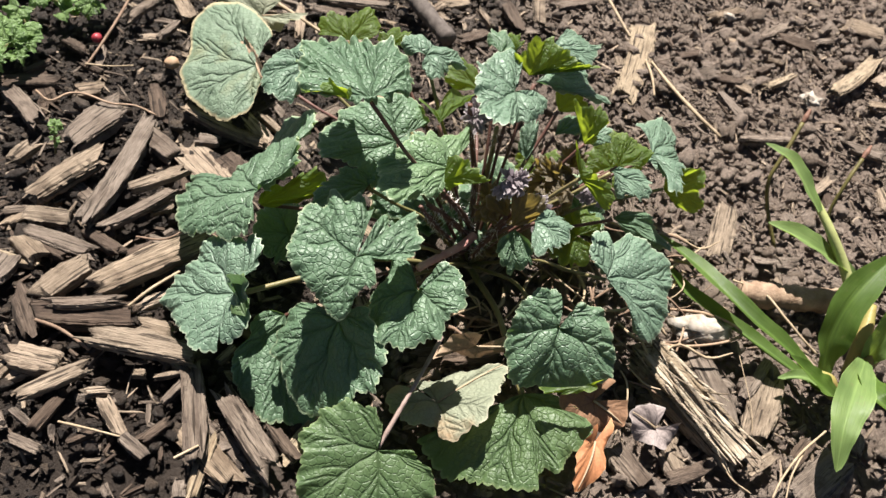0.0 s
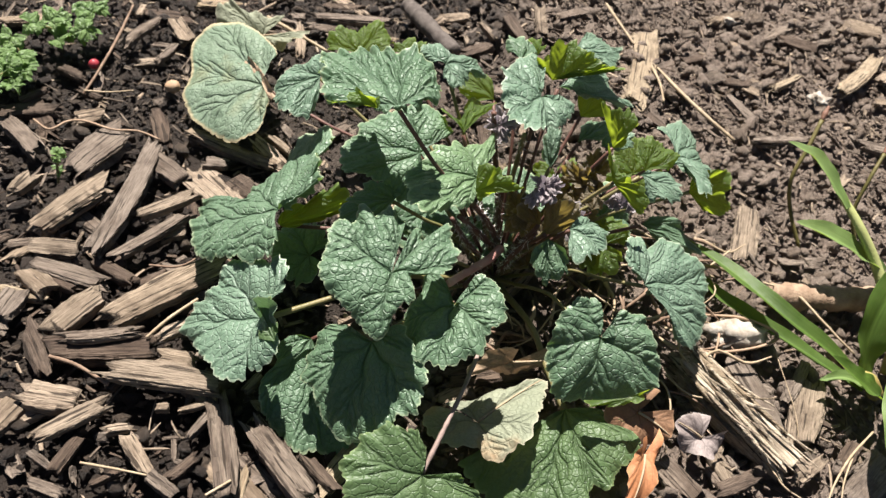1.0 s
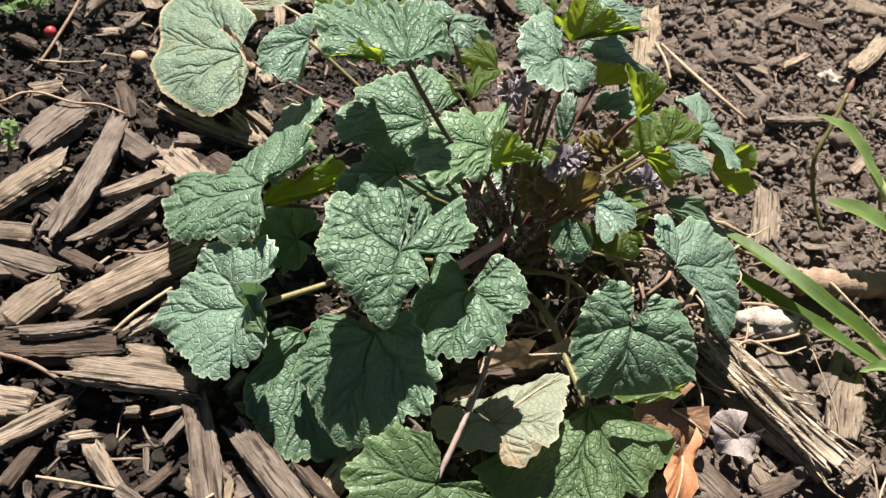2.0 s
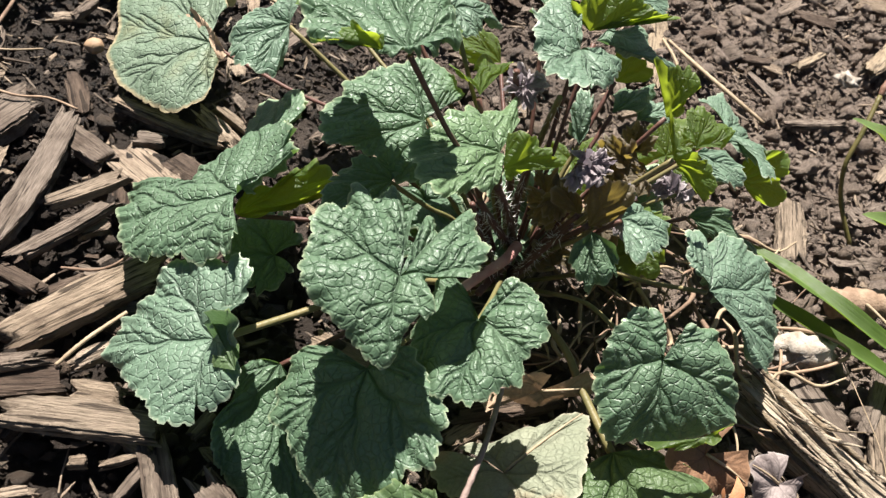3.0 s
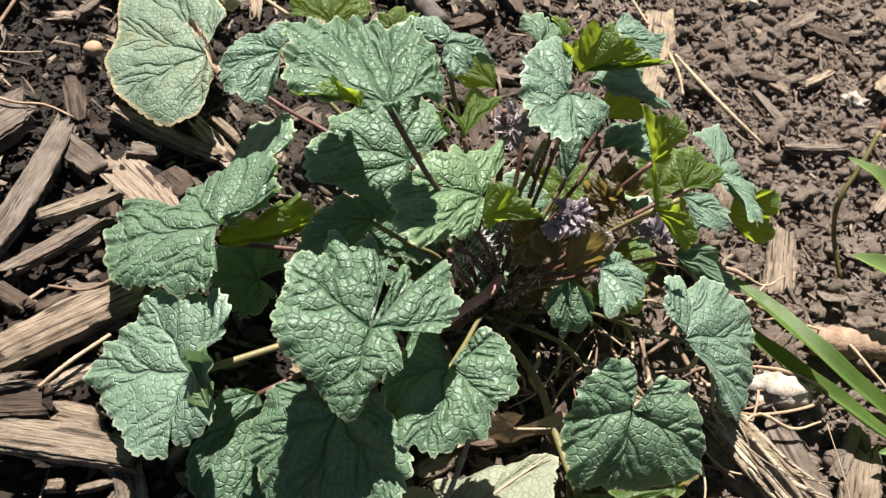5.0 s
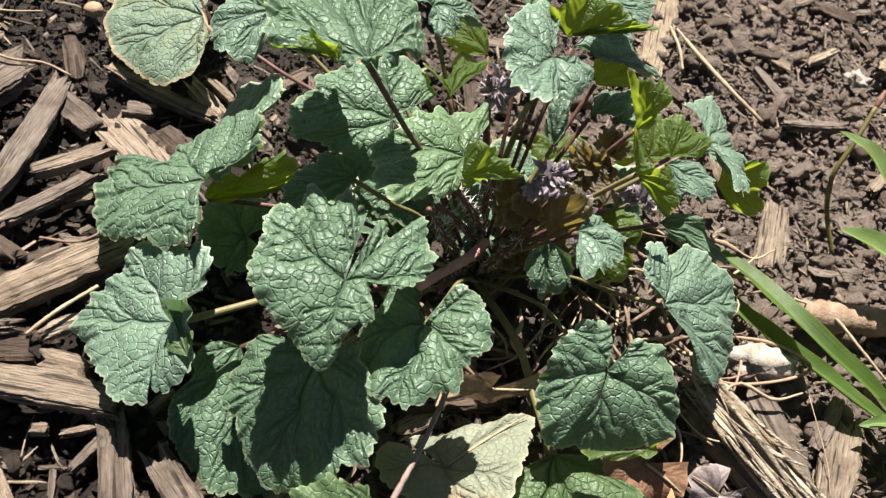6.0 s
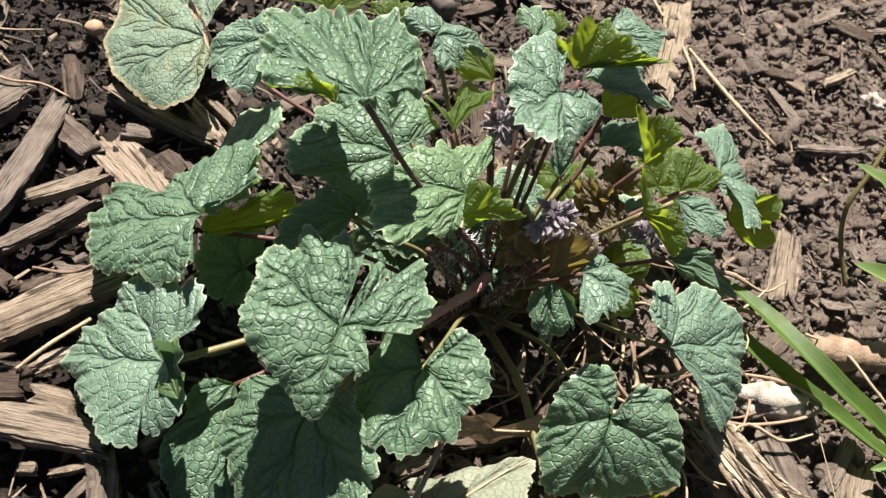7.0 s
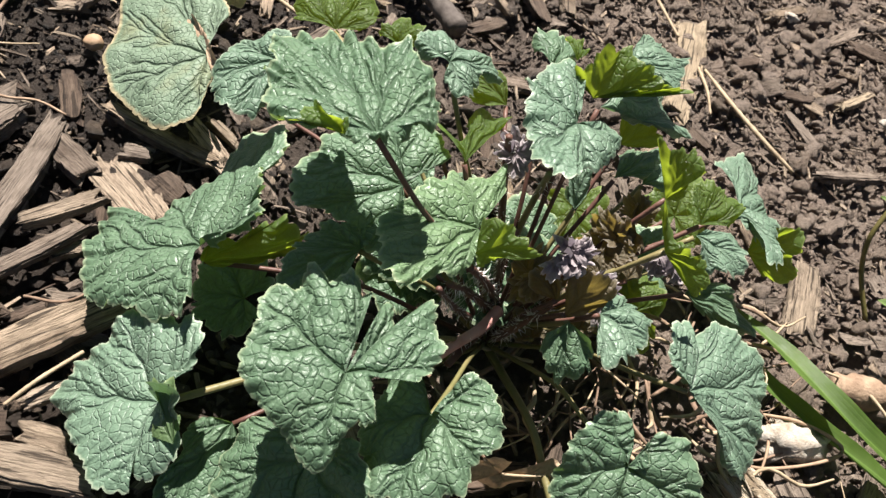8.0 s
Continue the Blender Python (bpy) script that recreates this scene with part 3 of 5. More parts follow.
def scatter_chips():
    """The smaller chips between the large ones, and the fine slivers."""
    rng = np.random.default_rng(21)
    made = 0
    while made < 300:
        x, y = rng.uniform(-0.36, 0.4), rng.uniform(0.14, 0.8)
        left = x < 0.02 + 0.12 * (y - 0.3)
        if rng.random() > (0.95 if left else 0.4):
            continue
        if min(math.hypot(x + 0.078, y - 0.22) / 0.034, math.hypot(x + 0.195, y - 0.385) / 0.04, math.hypot(x + 0.168, y - 0.445) / 0.022) < 1:
            continue  # bare damp soil
        length = rng.uniform(12, 42) if left else rng.uniform(9, 28)
        tone = int(rng.choice([0, 1, 2, 3, 4], p=[0.12, 0.25, 0.28, 0.3, 0.05]))
        wood_chip(x, y, ground_height(x, y) + rng.uniform(0.0025, 0.0055), rng.uniform(0, 180), length, min(length * rng.uniform(0.18, 0.42), 13), tone)
        made += 1
    for tone, count in ((0, 1200), (1, 1500), (2, 1900), (3, 1900)):
        verts, faces, grain = [], [], []
        for n in range(count):
            x, y = rng.uniform(-0.38, 0.46), rng.uniform(0.12, 0.86)
            length, width = rng.gamma(2.5, 0.0028) + 0.002, rng.uniform(0.0006, 0.0022)
            v, f4 = chip_mesh(length, width, width * rng.uniform(0.4, 0.9), rng, 3, 5)
            turn = np.array(Euler((rng.uniform(-0.5, 0.5), rng.uniform(-0.22, 0.22), rng.uniform(0, 6.3))).to_matrix())
            base = len(verts)
            verts += list(v @ turn.T + (x, y, ground_height(x, y) + rng.uniform(0.0008, 0.003)))
            grain += list(v + rng.uniform(-5, 5, 3))
            faces += [tuple(i + base for i in q) for q in f4]
        ob = mesh_object("wood_slivers", verts, faces, WOOD[tone], smooth=False)
        vectors(ob, "grain", grain)
        tagged(ob, f"{TONES[tone]} fine wood slivers strewn over soil", "wood slivers", kind="stuff")
    verts, faces, grain = [], [], []
    for n in range(1500):
        x, y = rng.uniform(-0.38, 0.46), rng.uniform(0.12, 0.86)
        if x < 0.05 and rng.random() < 0.5:
            continue
        size = rng.gamma(3.0, 0.0011) + 0.001
        v, f4 = chip_mesh(size * 1.6, size, 0.0005 + 0.1 * size, rng, 4, 8)
        v[:, 2] += 0.25 * size * np.sin(v[:, 0] / size * 1.7 + rng.uniform(0, 6))
        turn = np.array(Euler((rng.uniform(-0.7, 0.7), rng.uniform(-0.5, 0.5), rng.uniform(0, 6.3))).to_matrix())
        base = len(verts)
        verts += list(v @ turn.T + (x, y, ground_height(x, y) + rng.uniform(0.0012, 0.004)))
        grain += list(v + rng.uniform(-5, 5, 3))
        faces += [tuple(i + base for i in q) for q in f4]
    ob = mesh_object("bark_flakes", verts, faces, WOOD[2], smooth=False)
    vectors(ob, "grain", grain)
    tagged(ob, "small greyish bark flakes strewn over soil", "bark flakes", kind="stuff")


scatter_chips()

# ---- the rosette ----
CROWN = Vector((0.052, 0.362, 0.006))
rosette = tagged(new("rosette_plant"), "low leafy rosette with crinkled toothed green leaves growing from mulch", "plant")
rosette.location = CROWN
bpy.context.view_layer.update()
LEAF_RNG = np.random.default_rng(5)


LOW_RNG = np.random.default_rng(8)


def leaf_axes(slope):
    n = Vector((math.tan(radians(slope[0])), math.tan(radians(slope[1])), 1)).normalized()
    e2 = (Vector((0, 1, 0)) - n * n.y).normalized()
    return e2.cross(n), e2, n


def distance_to(points, a, b):
    """Distances of 2D points from the segment a b."""
    d = b - a
    u = np.clip(((points - a) @ d) / (d @ d + 1e-12), 0, 1)
    return np.linalg.norm(points - a - u[:, None] * d, axis=1)


def leaf(at, slope, edge, mat=None, tooth=2.6, spacing=6.4, puff=0.68, wave=1.0, dome=1.5, power=1.5, fine=1.0, stalk=True, bend=(0, 0, 0), owner=None, label="", stem=None, thick=0.95, dry=0.0):
    """A toothed blade about its stalk's end at `at`. slope: degrees by which the blade leans to +x and +y. edge: the margin, as direction in
    degrees, reach and lift in millimetres. Lengths in millimetres."""
    rng = LEAF_RNG
    owner = owner or rosette
    ctrl = np.array([(r * math.cos(radians(a)), r * math.sin(radians(a)), l) for a, r, l in edge])
    area = np.sum(ctrl[:-1, 0] * ctrl[1:, 1] - ctrl[1:, 0] * ctrl[:-1, 1])
    if area < 0:
        ctrl = ctrl[::-1]
    rim = spline(ctrl, 400)
    step = np.r_[0, np.cumsum(np.linalg.norm(np.diff(rim[:, :2], axis=0), axis=1))]
    total = step[-1]
    ns, nr = int(max(40, total * 1.6 * fine)), int(max(10, min(60, 1.25 * fine * np.linalg.norm(ctrl[:, :2], axis=1).max())))
    s = np.linspace(0, total, ns)
    m = np.stack([np.interp(s, step, rim[:, i]) for i in range(3)], 1)
    count = max(3, round(total / spacing))
    jitter = np.sort(np.linspace(0, 1, count + 1)[1:-1] + rng.uniform(-0.42, 0.42, count - 1) / count)
    where = np.interp(s / total, np.r_[0, jitter, 1], np.arange(count + 1))
    sizes, lean = rng.uniform(0.35, 1.5, count + 2), rng.uniform(0.75, 1.3)
    tooth_h = tooth * (1 - np.abs(2 * ((where % 1) ** lean) - 1) ** 1.9 - 0.5) * sizes[where.astype(int)]
    tooth_h = tooth_h + 0.22 * tooth * np.sin(where * 2 * np.pi * 2.7 + rng.uniform(0, 6)) * np.sin(where * 1.9 + rng.uniform(0, 6))
    out = m[:, :2] / (np.linalg.norm(m[:, :2], axis=1)[:, None] + 1e-6)
    ripple = wave * np.sin(where * 2 * np.pi / rng.uniform(2.2, 3.4) + rng.uniform(0, 6)) + 0.5 * wave * np.sin(where * 2 * np.pi + 1)
    ripple = ripple + 1.6 * wave * np.sin(s / total * 2 * np.pi * rng.uniform(2.5, 4.0) + rng.uniform(0, 6))
    rho = np.linspace(0, 1, nr + 1)[1:]
    xy = rho[:, None, None] * m[None, :, :2] + (rho**5)[:, None, None] * (out * tooth_h[:, None])[None]
    near = np.exp(-0.5 * ((s[:, None] - s[None]) / (0.055 * total)) ** 2)
    calm = near @ m[:, 2] / near.sum(1)
    z = (rho**power)[:, None] * calm[None] + (rho**5)[:, None] * (m[:, 2] - calm)[None] + (rho**4)[:, None] * ripple[None] + dome * (4 * rho * (1 - rho))[:, None] * np.ones(ns)
    pts = np.vstack([[0, 0], xy.reshape(-1, 2)])
    z = np.r_[0.0, z.ravel()]
    # ribs: main ones from the stalk, side ones off them
    turn_at = rng.uniform(0, 90)
    mains = 5 if total > 60 else 3
    ribs, veins = [], []
    for k in range(mains):
        i = int(ns * (k + 0.5 + rng.uniform(-0.15, 0.15)) / mains)
        ribs.append((np.zeros(2), m[i, :2] * 0.93))
        for at_rho, off in ((0.35, 0.3), (0.55, 0.24), (0.75, 0.2)):
            for sgn in (-1, 1):
                j = int(np.clip(i + sgn * off * ns / mains, 0, ns - 1))
                veins.append((m[i, :2] * at_rho, m[j, :2] * min(0.96, at_rho + 0.36)))
    stray = np.array([(noise.noise(Vector((x * 0.12, y * 0.12, turn_at + 7))), noise.noise(Vector((x * 0.12, y * 0.12, turn_at + 19)))) for x, y in pts])
    strayed = pts + stray * 2.2 * np.minimum(1, np.linalg.norm(pts, axis=1) / 8)[:, None]
    main_d = np.min([distance_to(strayed, a, b) for a, b in ribs], axis=0)
    vein_d = np.min([distance_to(strayed, a, b) for a, b in veins], axis=0)
    groove = 1 - np.exp(-(main_d / 1.0) ** 1.3) * 0.8
    groove *= 1 - 0.6 * np.exp(-(vein_d / 0.9) ** 1.3)
    edge_fade = np.r_[1.0, np.repeat(1 - 0.8 * rho**10, ns)]
    lumps = np.array([noise.noise(Vector((x * 0.22, y * 0.22, turn_at))) for x, y in pts])
    panel = (1 - np.exp(-(main_d / 4.5) ** 1.5)) + 0.35 * (1 - np.exp(-(vein_d / 2.2) ** 1.5))
    broad = np.array([noise.noise(Vector((x * 0.07, y * 0.07, turn_at + 40))) for x, y in pts])
    out_way = np.r_[0.0, np.repeat(rho, ns)]
    z = z + puff * (0.7 * groove + 0.9 * lumps) * edge_fade + min(1.0, puff / 0.5) * (1.5 * panel * (1 - out_way**3) + 1.9 * broad * out_way)
    e1, e2, n = leaf_axes(slope)
    axes = np.array([e1[:], e2[:], n[:]])
    verts = (np.column_stack([pts, z]) / 1000) @ axes
    faces = [(0, 1 + j, 2 + j) for j in range(ns - 1)]
    faces += [(1 + i * ns + j, 1 + (i + 1) * ns + j, 2 + (i + 1) * ns + j, 2 + i * ns + j) for i in range(nr - 1) for j in range(ns - 1)]
    ob = part("leaf", verts, faces, mat or GREEN, owner, label)
    ob.location = Vector(at) - owner.location
    floats(ob, "rib_way", np.minimum(main_d, vein_d + 0.12))
    floats(ob, "quilt", edge_fade * min(1.0, puff / 0.5))
    vectors(ob, "flat", np.column_stack([pts + rng.uniform(-900, 900, 2), 0 * z]))
    floats(ob, "rim", np.r_[0.0, np.repeat(np.clip((rho - 0.972 + dry) / (0.02 + dry), 0, 1), ns)])
    if stalk:
        start = Vector((0, 0, -0.0006))
        goal = (CROWN if stalk is True else Vector(stalk)) - Vector(at)
        flat = Vector((goal.x, goal.y, 0))
        mid = goal * 0.5 + Vector((0, 0, 0.1 * flat.length + 0.002)) + Vector(bend) / 1000
        v, f4 = tube([start, start.lerp(mid, 0.55) - n * 0.001, mid, goal.lerp(mid, 0.35), goal], [thick / 1000, thick / 1000 * 0.9, thick / 1000 * 1.2], 8, 22)
        part("petiole", v, f4, stem or (STEM_GREEN if rng.random() < 0.4 else STEM), ob)
    return ob


leaf((-0.0474, 0.2846, 0.0373), (-37, -20),
     [(55, 4.7, 1.7), (61, 9.5, 3.1), (37, 14.7, 4.8), (44, 19.4, 4.9), (47, 24.1, 4.9), (68, 28.1, 5.1), (79, 24.7, 4.8), (96, 29.2, 4.5), (111, 31.6, 3.9), (120, 34.3, 3.3), (136, 34.3, 2.6), (141, 32.5, 2.5), (149, 36.5, 2.6), (155, 37.7, 2.8), (159, 41.5, 3.0), (165, 39.9, 3.1), (169, 44.2, 3.4), (176, 45.4, 3.5), (-172, 35.5, 3.1), (-156, 30.3, 3.4), (-137, 27.2, 3.7), (-125, 29.7, 3.7), (-111, 28.8, 3.0), (-98, 27.0, 2.2), (-102, 21.4, 1.3), (-89, 23.2, 1.1), (-61, 19.9, -0.2), (-39, 13.0, 0.6), (-18, 15.8, 6.9), (1, 16.9, 12.4), (8, 10.5, 13.6), (34, 4.5, 6.7)], stem=STEM_GREEN, thick=1.3, mat=BLUISH, puff=0.42, tooth=1.3, spacing=4.6)
leaf((-0.0530, 0.3330, 0.0542), (-33, 3),
     [(3, 3.8, 0.6), (7, 11.7, 2.9), (5, 18.6, 4.8), (2, 28.4, 9.9), (43, 25.5, 4.5), (30, 27.9, 9.9), (80, 41.8, -0.9), (65, 43.1, 4.8), (84, 63.5, -1.7), (94, 63.3, -3.0), (102, 58.0, -4.2), (107, 48.7, -6.5), (123, 42.5, -6.8), (133, 40.4, -5.6), (148, 39.9, -4.9), (157, 37.4, -4.4), (160, 43.9, -3.1), (152, 68.8, -4.2), (165, 54.3, -1.3), (172, 53.4, -1.1), (-176, 49.0, -2.0), (-161, 45.1, -3.6), (-149, 39.1, -3.3), (-127, 28.3, -1.6), (-113, 28.3, -2.2), (-91, 25.8, -2.6), (-75, 29.6, 1.2), (-70, 22.9, 2.4), (-85, 11.2, 0.8), (-101, 3.4, -0.3)], wave=1.2, stalk=False, tooth=1.3, spacing=4.6)
leaf((0.0049, 0.2889, 0.0802), (0, -16),
     [(124, 4.8, -1.6), (118, 11.8, -2.3), (91, 21.0, -1.8), (89, 25.7, -1.6), (95, 24.3, -1.1), (100, 29.2, -0.2), (105, 30.5, 0.2), (115, 27.7, 0.2), (124, 34.2, 0.3), (135, 28.1, -0.3), (143, 31.8, -0.5), (155, 32.1, -0.9), (163, 28.8, -1.1), (-175, 28.4, -0.9), (-157, 27.2, -0.9), (-113, 23.3, -1.5), (-96, 26.9, -1.3), (-84, 25.6, -0.1), (-70, 15.1, 2.7), (-50, 16.1, 7.2), (-41, 14.2, 9.2), (7, 8.0, 1.4), (8, 19.4, 1.7), (29, 28.3, -0.5), (42, 28.7, -1.9), (58, 34.0, -3.1), (62, 25.6, -3.2), (61, 19.1, -2.8), (73, 25.6, -3.0), (79, 24.1, -2.6), (74, 15.0, -2.6), (50, 5.3, -0.4)], puff=0.9, tooth=1.3, spacing=4.6)
leaf((0.0023, 0.2803, 0.0444), (-33, -28),
     [(144, 3.8, 0.3), (145, 16.1, 1.2), (159, 28.0, 1.1), (174, 29.5, 0.8), (-177, 32.7, 0.7), (-168, 31.9, 0.8), (-162, 36.7, 0.9), (-148, 33.0, 1.0), (-136, 36.3, 0.9), (-123, 40.2, 0.4), (-113, 42.7, -0.4), (-107, 42.5, -0.7), (-94, 40.2, -1.1), (-77, 37.9, -0.9), (-69, 34.9, -0.8), (-58, 38.4, 0.4), (-52, 35.9, 1.0), (-46, 33.0, 1.7), (-38, 33.6, 2.9), (-29, 28.5, 3.7), (-19, 22.8, 4.2), (-4, 19.4, 4.6), (13, 16.7, 4.2), (18, 5.3, 1.2)], tooth=1.3, spacing=4.6)
leaf((0.0327, 0.2944, 0.0616), (-16, -11),
     [(9, 3.3, 0.3), (47, 8.1, 1.0), (57, 13.5, 1.5), (53, 16.4, 1.5), (34, 19.6, 0.9), (18, 20.0, 0.4), (0, 21.7, 0.6), (-10, 21.8, 1.1), (-22, 22.1, 1.8), (-32, 19.8, 1.7), (-46, 20.6, 1.4), (-51, 23.4, 1.2), (-61, 25.8, 0.4), (-69, 24.0, -0.1), (-84, 27.1, -0.6), (-92, 29.4, -0.4), (-105, 27.5, 0.1), (-113, 29.8, 0.7), (-126, 26.0, 0.6), (-155, 22.4, -0.1), (-170, 20.9, -0.2), (168, 16.0, -0.2), (142, 18.4, 0.2), (125, 19.7, 0.5), (115, 13.5, 0.8), (112, 4.7, 0.3)], tooth=1.3, spacing=4.6)
leaf((0.0975, 0.3020, 0.0517), (10, -27),
     [(143, 2.9, -0.1), (103, 12.0, 1.0), (111, 15.8, 1.7), (133, 18.9, 2.7), (146, 19.3, 2.9), (172, 21.0, 2.3), (-161, 21.9, -0.9), (-140, 25.2, -4.7), (-126, 26.8, -6.9), (-115, 30.5, -9.0), (-102, 30.6, -9.8), (-90, 27.1, -9.2), (-62, 27.7, -7.3), (-37, 29.9, -3.4), (-29, 31.5, -2.1), (-21, 32.5, -0.7), (-9, 28.9, 2.3), (-2, 26.5, 4.2), (13, 23.0, 5.8), (32, 21.7, 5.1), (43, 21.5, 4.2), (55, 16.8, 3.2), (72, 13.3, 2.1), (67, 7.5, 1.2), (20, 5.8, 1.7), (-2, 2.5, 0.6)], tooth=1.3, spacing=4.6)
leaf((0.1154, 0.3335, 0.0558), (26, -9),
     [(129, 3.0, 0.2), (173, 9.6, 1.0), (147, 17.0, 1.4), (124, 22.6, 0.9), (101, 25.0, 0.0), (86, 23.1, -0.6), (78, 31.9, -0.2), (67, 35.7, -0.1), (50, 42.0, 1.1), (40, 46.9, 1.2), (31, 45.7, 0.7), (11, 39.5, -2.6), (3, 41.3, -3.5), (-24, 37.9, -1.2), (-32, 28.8, -0.4), (-12, 18.4, -2.3), (9, 14.0, -2.3), (-26, 3.8, -0.5)], mat=BLUISH, puff=0.5, tooth=1.3, spacing=4.6)
leaf((-0.0056, 0.3368, 0.1233), (-5, 4),
     [(-23, 4.2, -0.1), (-115, 7.0, 1.7), (-143, 8.7, 2.4), (-168, 10.5, 2.6), (-168, 15.1, 4.1), (-165, 21.0, 5.1), (-162, 24.2, 5.3), (-176, 31.2, 4.1), (167, 33.9, 2.4), (160, 38.6, 1.0), (152, 39.2, 0.4), (148, 44.7, -0.2), (142, 49.8, -0.6), (136, 49.8, -0.4), (131, 51.3, -0.1), (129, 48.3, 0.1), (126, 50.5, 0.2), (120, 51.9, -0.4), (118, 46.7, -0.2), (114, 50.4, -0.0), (111, 40.0, 1.5), (96, 34.0, 4.5), (90, 36.5, 4.9), (80, 28.6, 5.1), (73, 30.7, 4.2), (61, 24.1, 3.1), (56, 24.4, 2.9), (46, 20.0, 1.7), (34, 17.1, 0.7), (46, 14.2, 0.5), (13, 7.4, -0.4)], wave=1.5, stem=STEM, tooth=1.3, spacing=4.6)
leaf((-0.0135, 0.3320, 0.1259), (0, -75),
     [(83, 1.9, -0.0), (114, 5.1, -0.0), (144, 7.2, -0.0), (146, 9.9, -0.0), (156, 11.1, -0.0), (174, 13.0, -0.0), (-178, 16.5, -0.0), (-175, 21.8, 0.0), (-179, 12.7, 0.0), (-180, 6.5, 0.0)], mat=YOUNG, stalk=False, dome=0.3, tooth=1.3, spacing=4.6)
leaf((0.0039, 0.3616, 0.0799), (1, -20),
     [(72, 5.9, 0.2), (51, 18.3, -0.1), (65, 22.1, -0.4), (81, 25.2, -0.5), (93, 26.4, -0.4), (107, 24.6, -0.3), (144, 26.3, -0.4), (163, 31.3, 0.0), (172, 29.5, -0.1), (177, 32.3, -0.1), (-173, 35.0, -0.3), (-162, 35.7, -0.7), (-155, 35.4, -0.9), (-149, 35.0, -1.1), (-143, 27.1, -1.0), (-131, 23.4, -0.8), (-117, 20.9, -0.7), (-101, 24.4, -0.6), (-82, 22.2, -0.5), (-77, 13.8, -0.3), (-68, 6.2, 0.0)], tooth=1.3, spacing=4.6)
leaf((0.0311, 0.3524, 0.0808), (10, 1),
     [(72, 5.2, 0.1), (74, 12.6, 1.1), (73, 19.4, 2.0), (83, 28.5, 2.6), (91, 23.1, 2.4), (114, 20.6, 2.0), (124, 23.5, 2.1), (141, 19.8, 1.6), (154, 22.4, 1.6), (-175, 25.5, 1.5), (-157, 33.5, 1.9), (-143, 36.2, 2.1), (-132, 40.1, 2.2), (-123, 41.2, 2.1), (-119, 40.2, 2.1), (-115, 32.7, 1.9), (-110, 25.3, 1.9), (-99, 22.1, 2.0), (-89, 15.0, 1.8), (-72, 5.2, 0.5)], mat=LIGHT, tooth=1.3, spacing=4.6)
leaf((0.0314, 0.3357, 0.0895), (0, -62),
     [(100, 4.4, 0.2), (95, 10.4, 0.5), (82, 12.7, 0.2), (61, 13.9, -0.6), (44, 13.3, -1.0), (34, 16.3, -1.4), (24, 16.6, -1.5), (15, 20.2, -1.6), (11, 14.0, -1.3), (-1, 7.0, -0.7), (-65, 4.4, -0.3)], mat=YOUNG, stalk=False, dome=0.3, tooth=1.3, spacing=4.6)
leaf((0.0569, 0.4049, 0.1035), (1, -66),
     [(141, 7.9, 0.1), (151, 14.8, 0.1), (121, 11.4, 0.1), (105, 16.3, 0.0), (95, 19.0, -0.1), (83, 17.5, -0.1), (76, 20.4, -0.2), (63, 18.9, -0.3), (53, 21.1, -0.5), (42, 21.9, -0.7), (29, 25.6, -0.9), (21, 33.6, -1.0), (25, 24.6, -0.9), (36, 11.7, -0.3), (46, 5.2, -0.1)], mat=YOUNG, stalk=False, dome=0.3, puff=0.6, tooth=1.3, spacing=4.6)
leaf((0.0632, 0.4154, 0.1113), (-2, -8),
     [(57, 5.0, -0.5), (72, 11.8, -2.4), (72, 24.1, -5.2), (61, 27.9, -6.4), (47, 28.0, -6.7), (39, 31.6, -6.9), (26, 25.9, -4.9), (-8, 20.7, 0.8), (-10, 16.2, 1.2), (2, 9.8, 0.7)], mat=BLUISH, stalk=False, tooth=1.3, spacing=4.6)
leaf((0.0516, 0.3858, 0.1061), (14, 4),
     [(108, 6.2, 0.8), (89, 17.0, 1.7), (99, 24.6, 2.5), (107, 27.0, 3.0), (130, 22.6, 3.5), (157, 19.2, 3.3), (176, 22.5, 3.5), (-174, 19.7, 2.7), (-151, 22.6, 1.6), (-136, 22.7, 0.6), (-121, 26.8, 1.2), (-113, 32.0, 2.8), (-96, 33.5, 3.3), (-87, 26.6, 2.0), (-75, 18.2, 0.3), (-61, 19.2, 0.5), (-8, 16.3, -0.1), (15, 15.0, -0.4), (35, 13.9, -0.3), (12, 5.1, -0.3)], mat=BLUISH, tooth=1.3, spacing=4.6)
leaf((0.0065, 0.4033, 0.1003), (8, -10),
     [(-163, 7.3, 0.8), (173, 13.1, 0.1), (148, 14.4, -0.8), (120, 14.4, -1.8), (92, 12.9, -2.8), (58, 15.8, -5.3), (40, 20.6, -7.0), (20, 22.4, -6.8), (16, 15.6, -4.8), (29, 12.4, -4.2), (4, 12.0, -2.7), (-41, 14.0, 1.3), (-62, 14.8, 2.6), (-76, 13.1, 2.8), (-95, 9.5, 2.3)], mat=BLUISH, tooth=1.3, spacing=4.6)
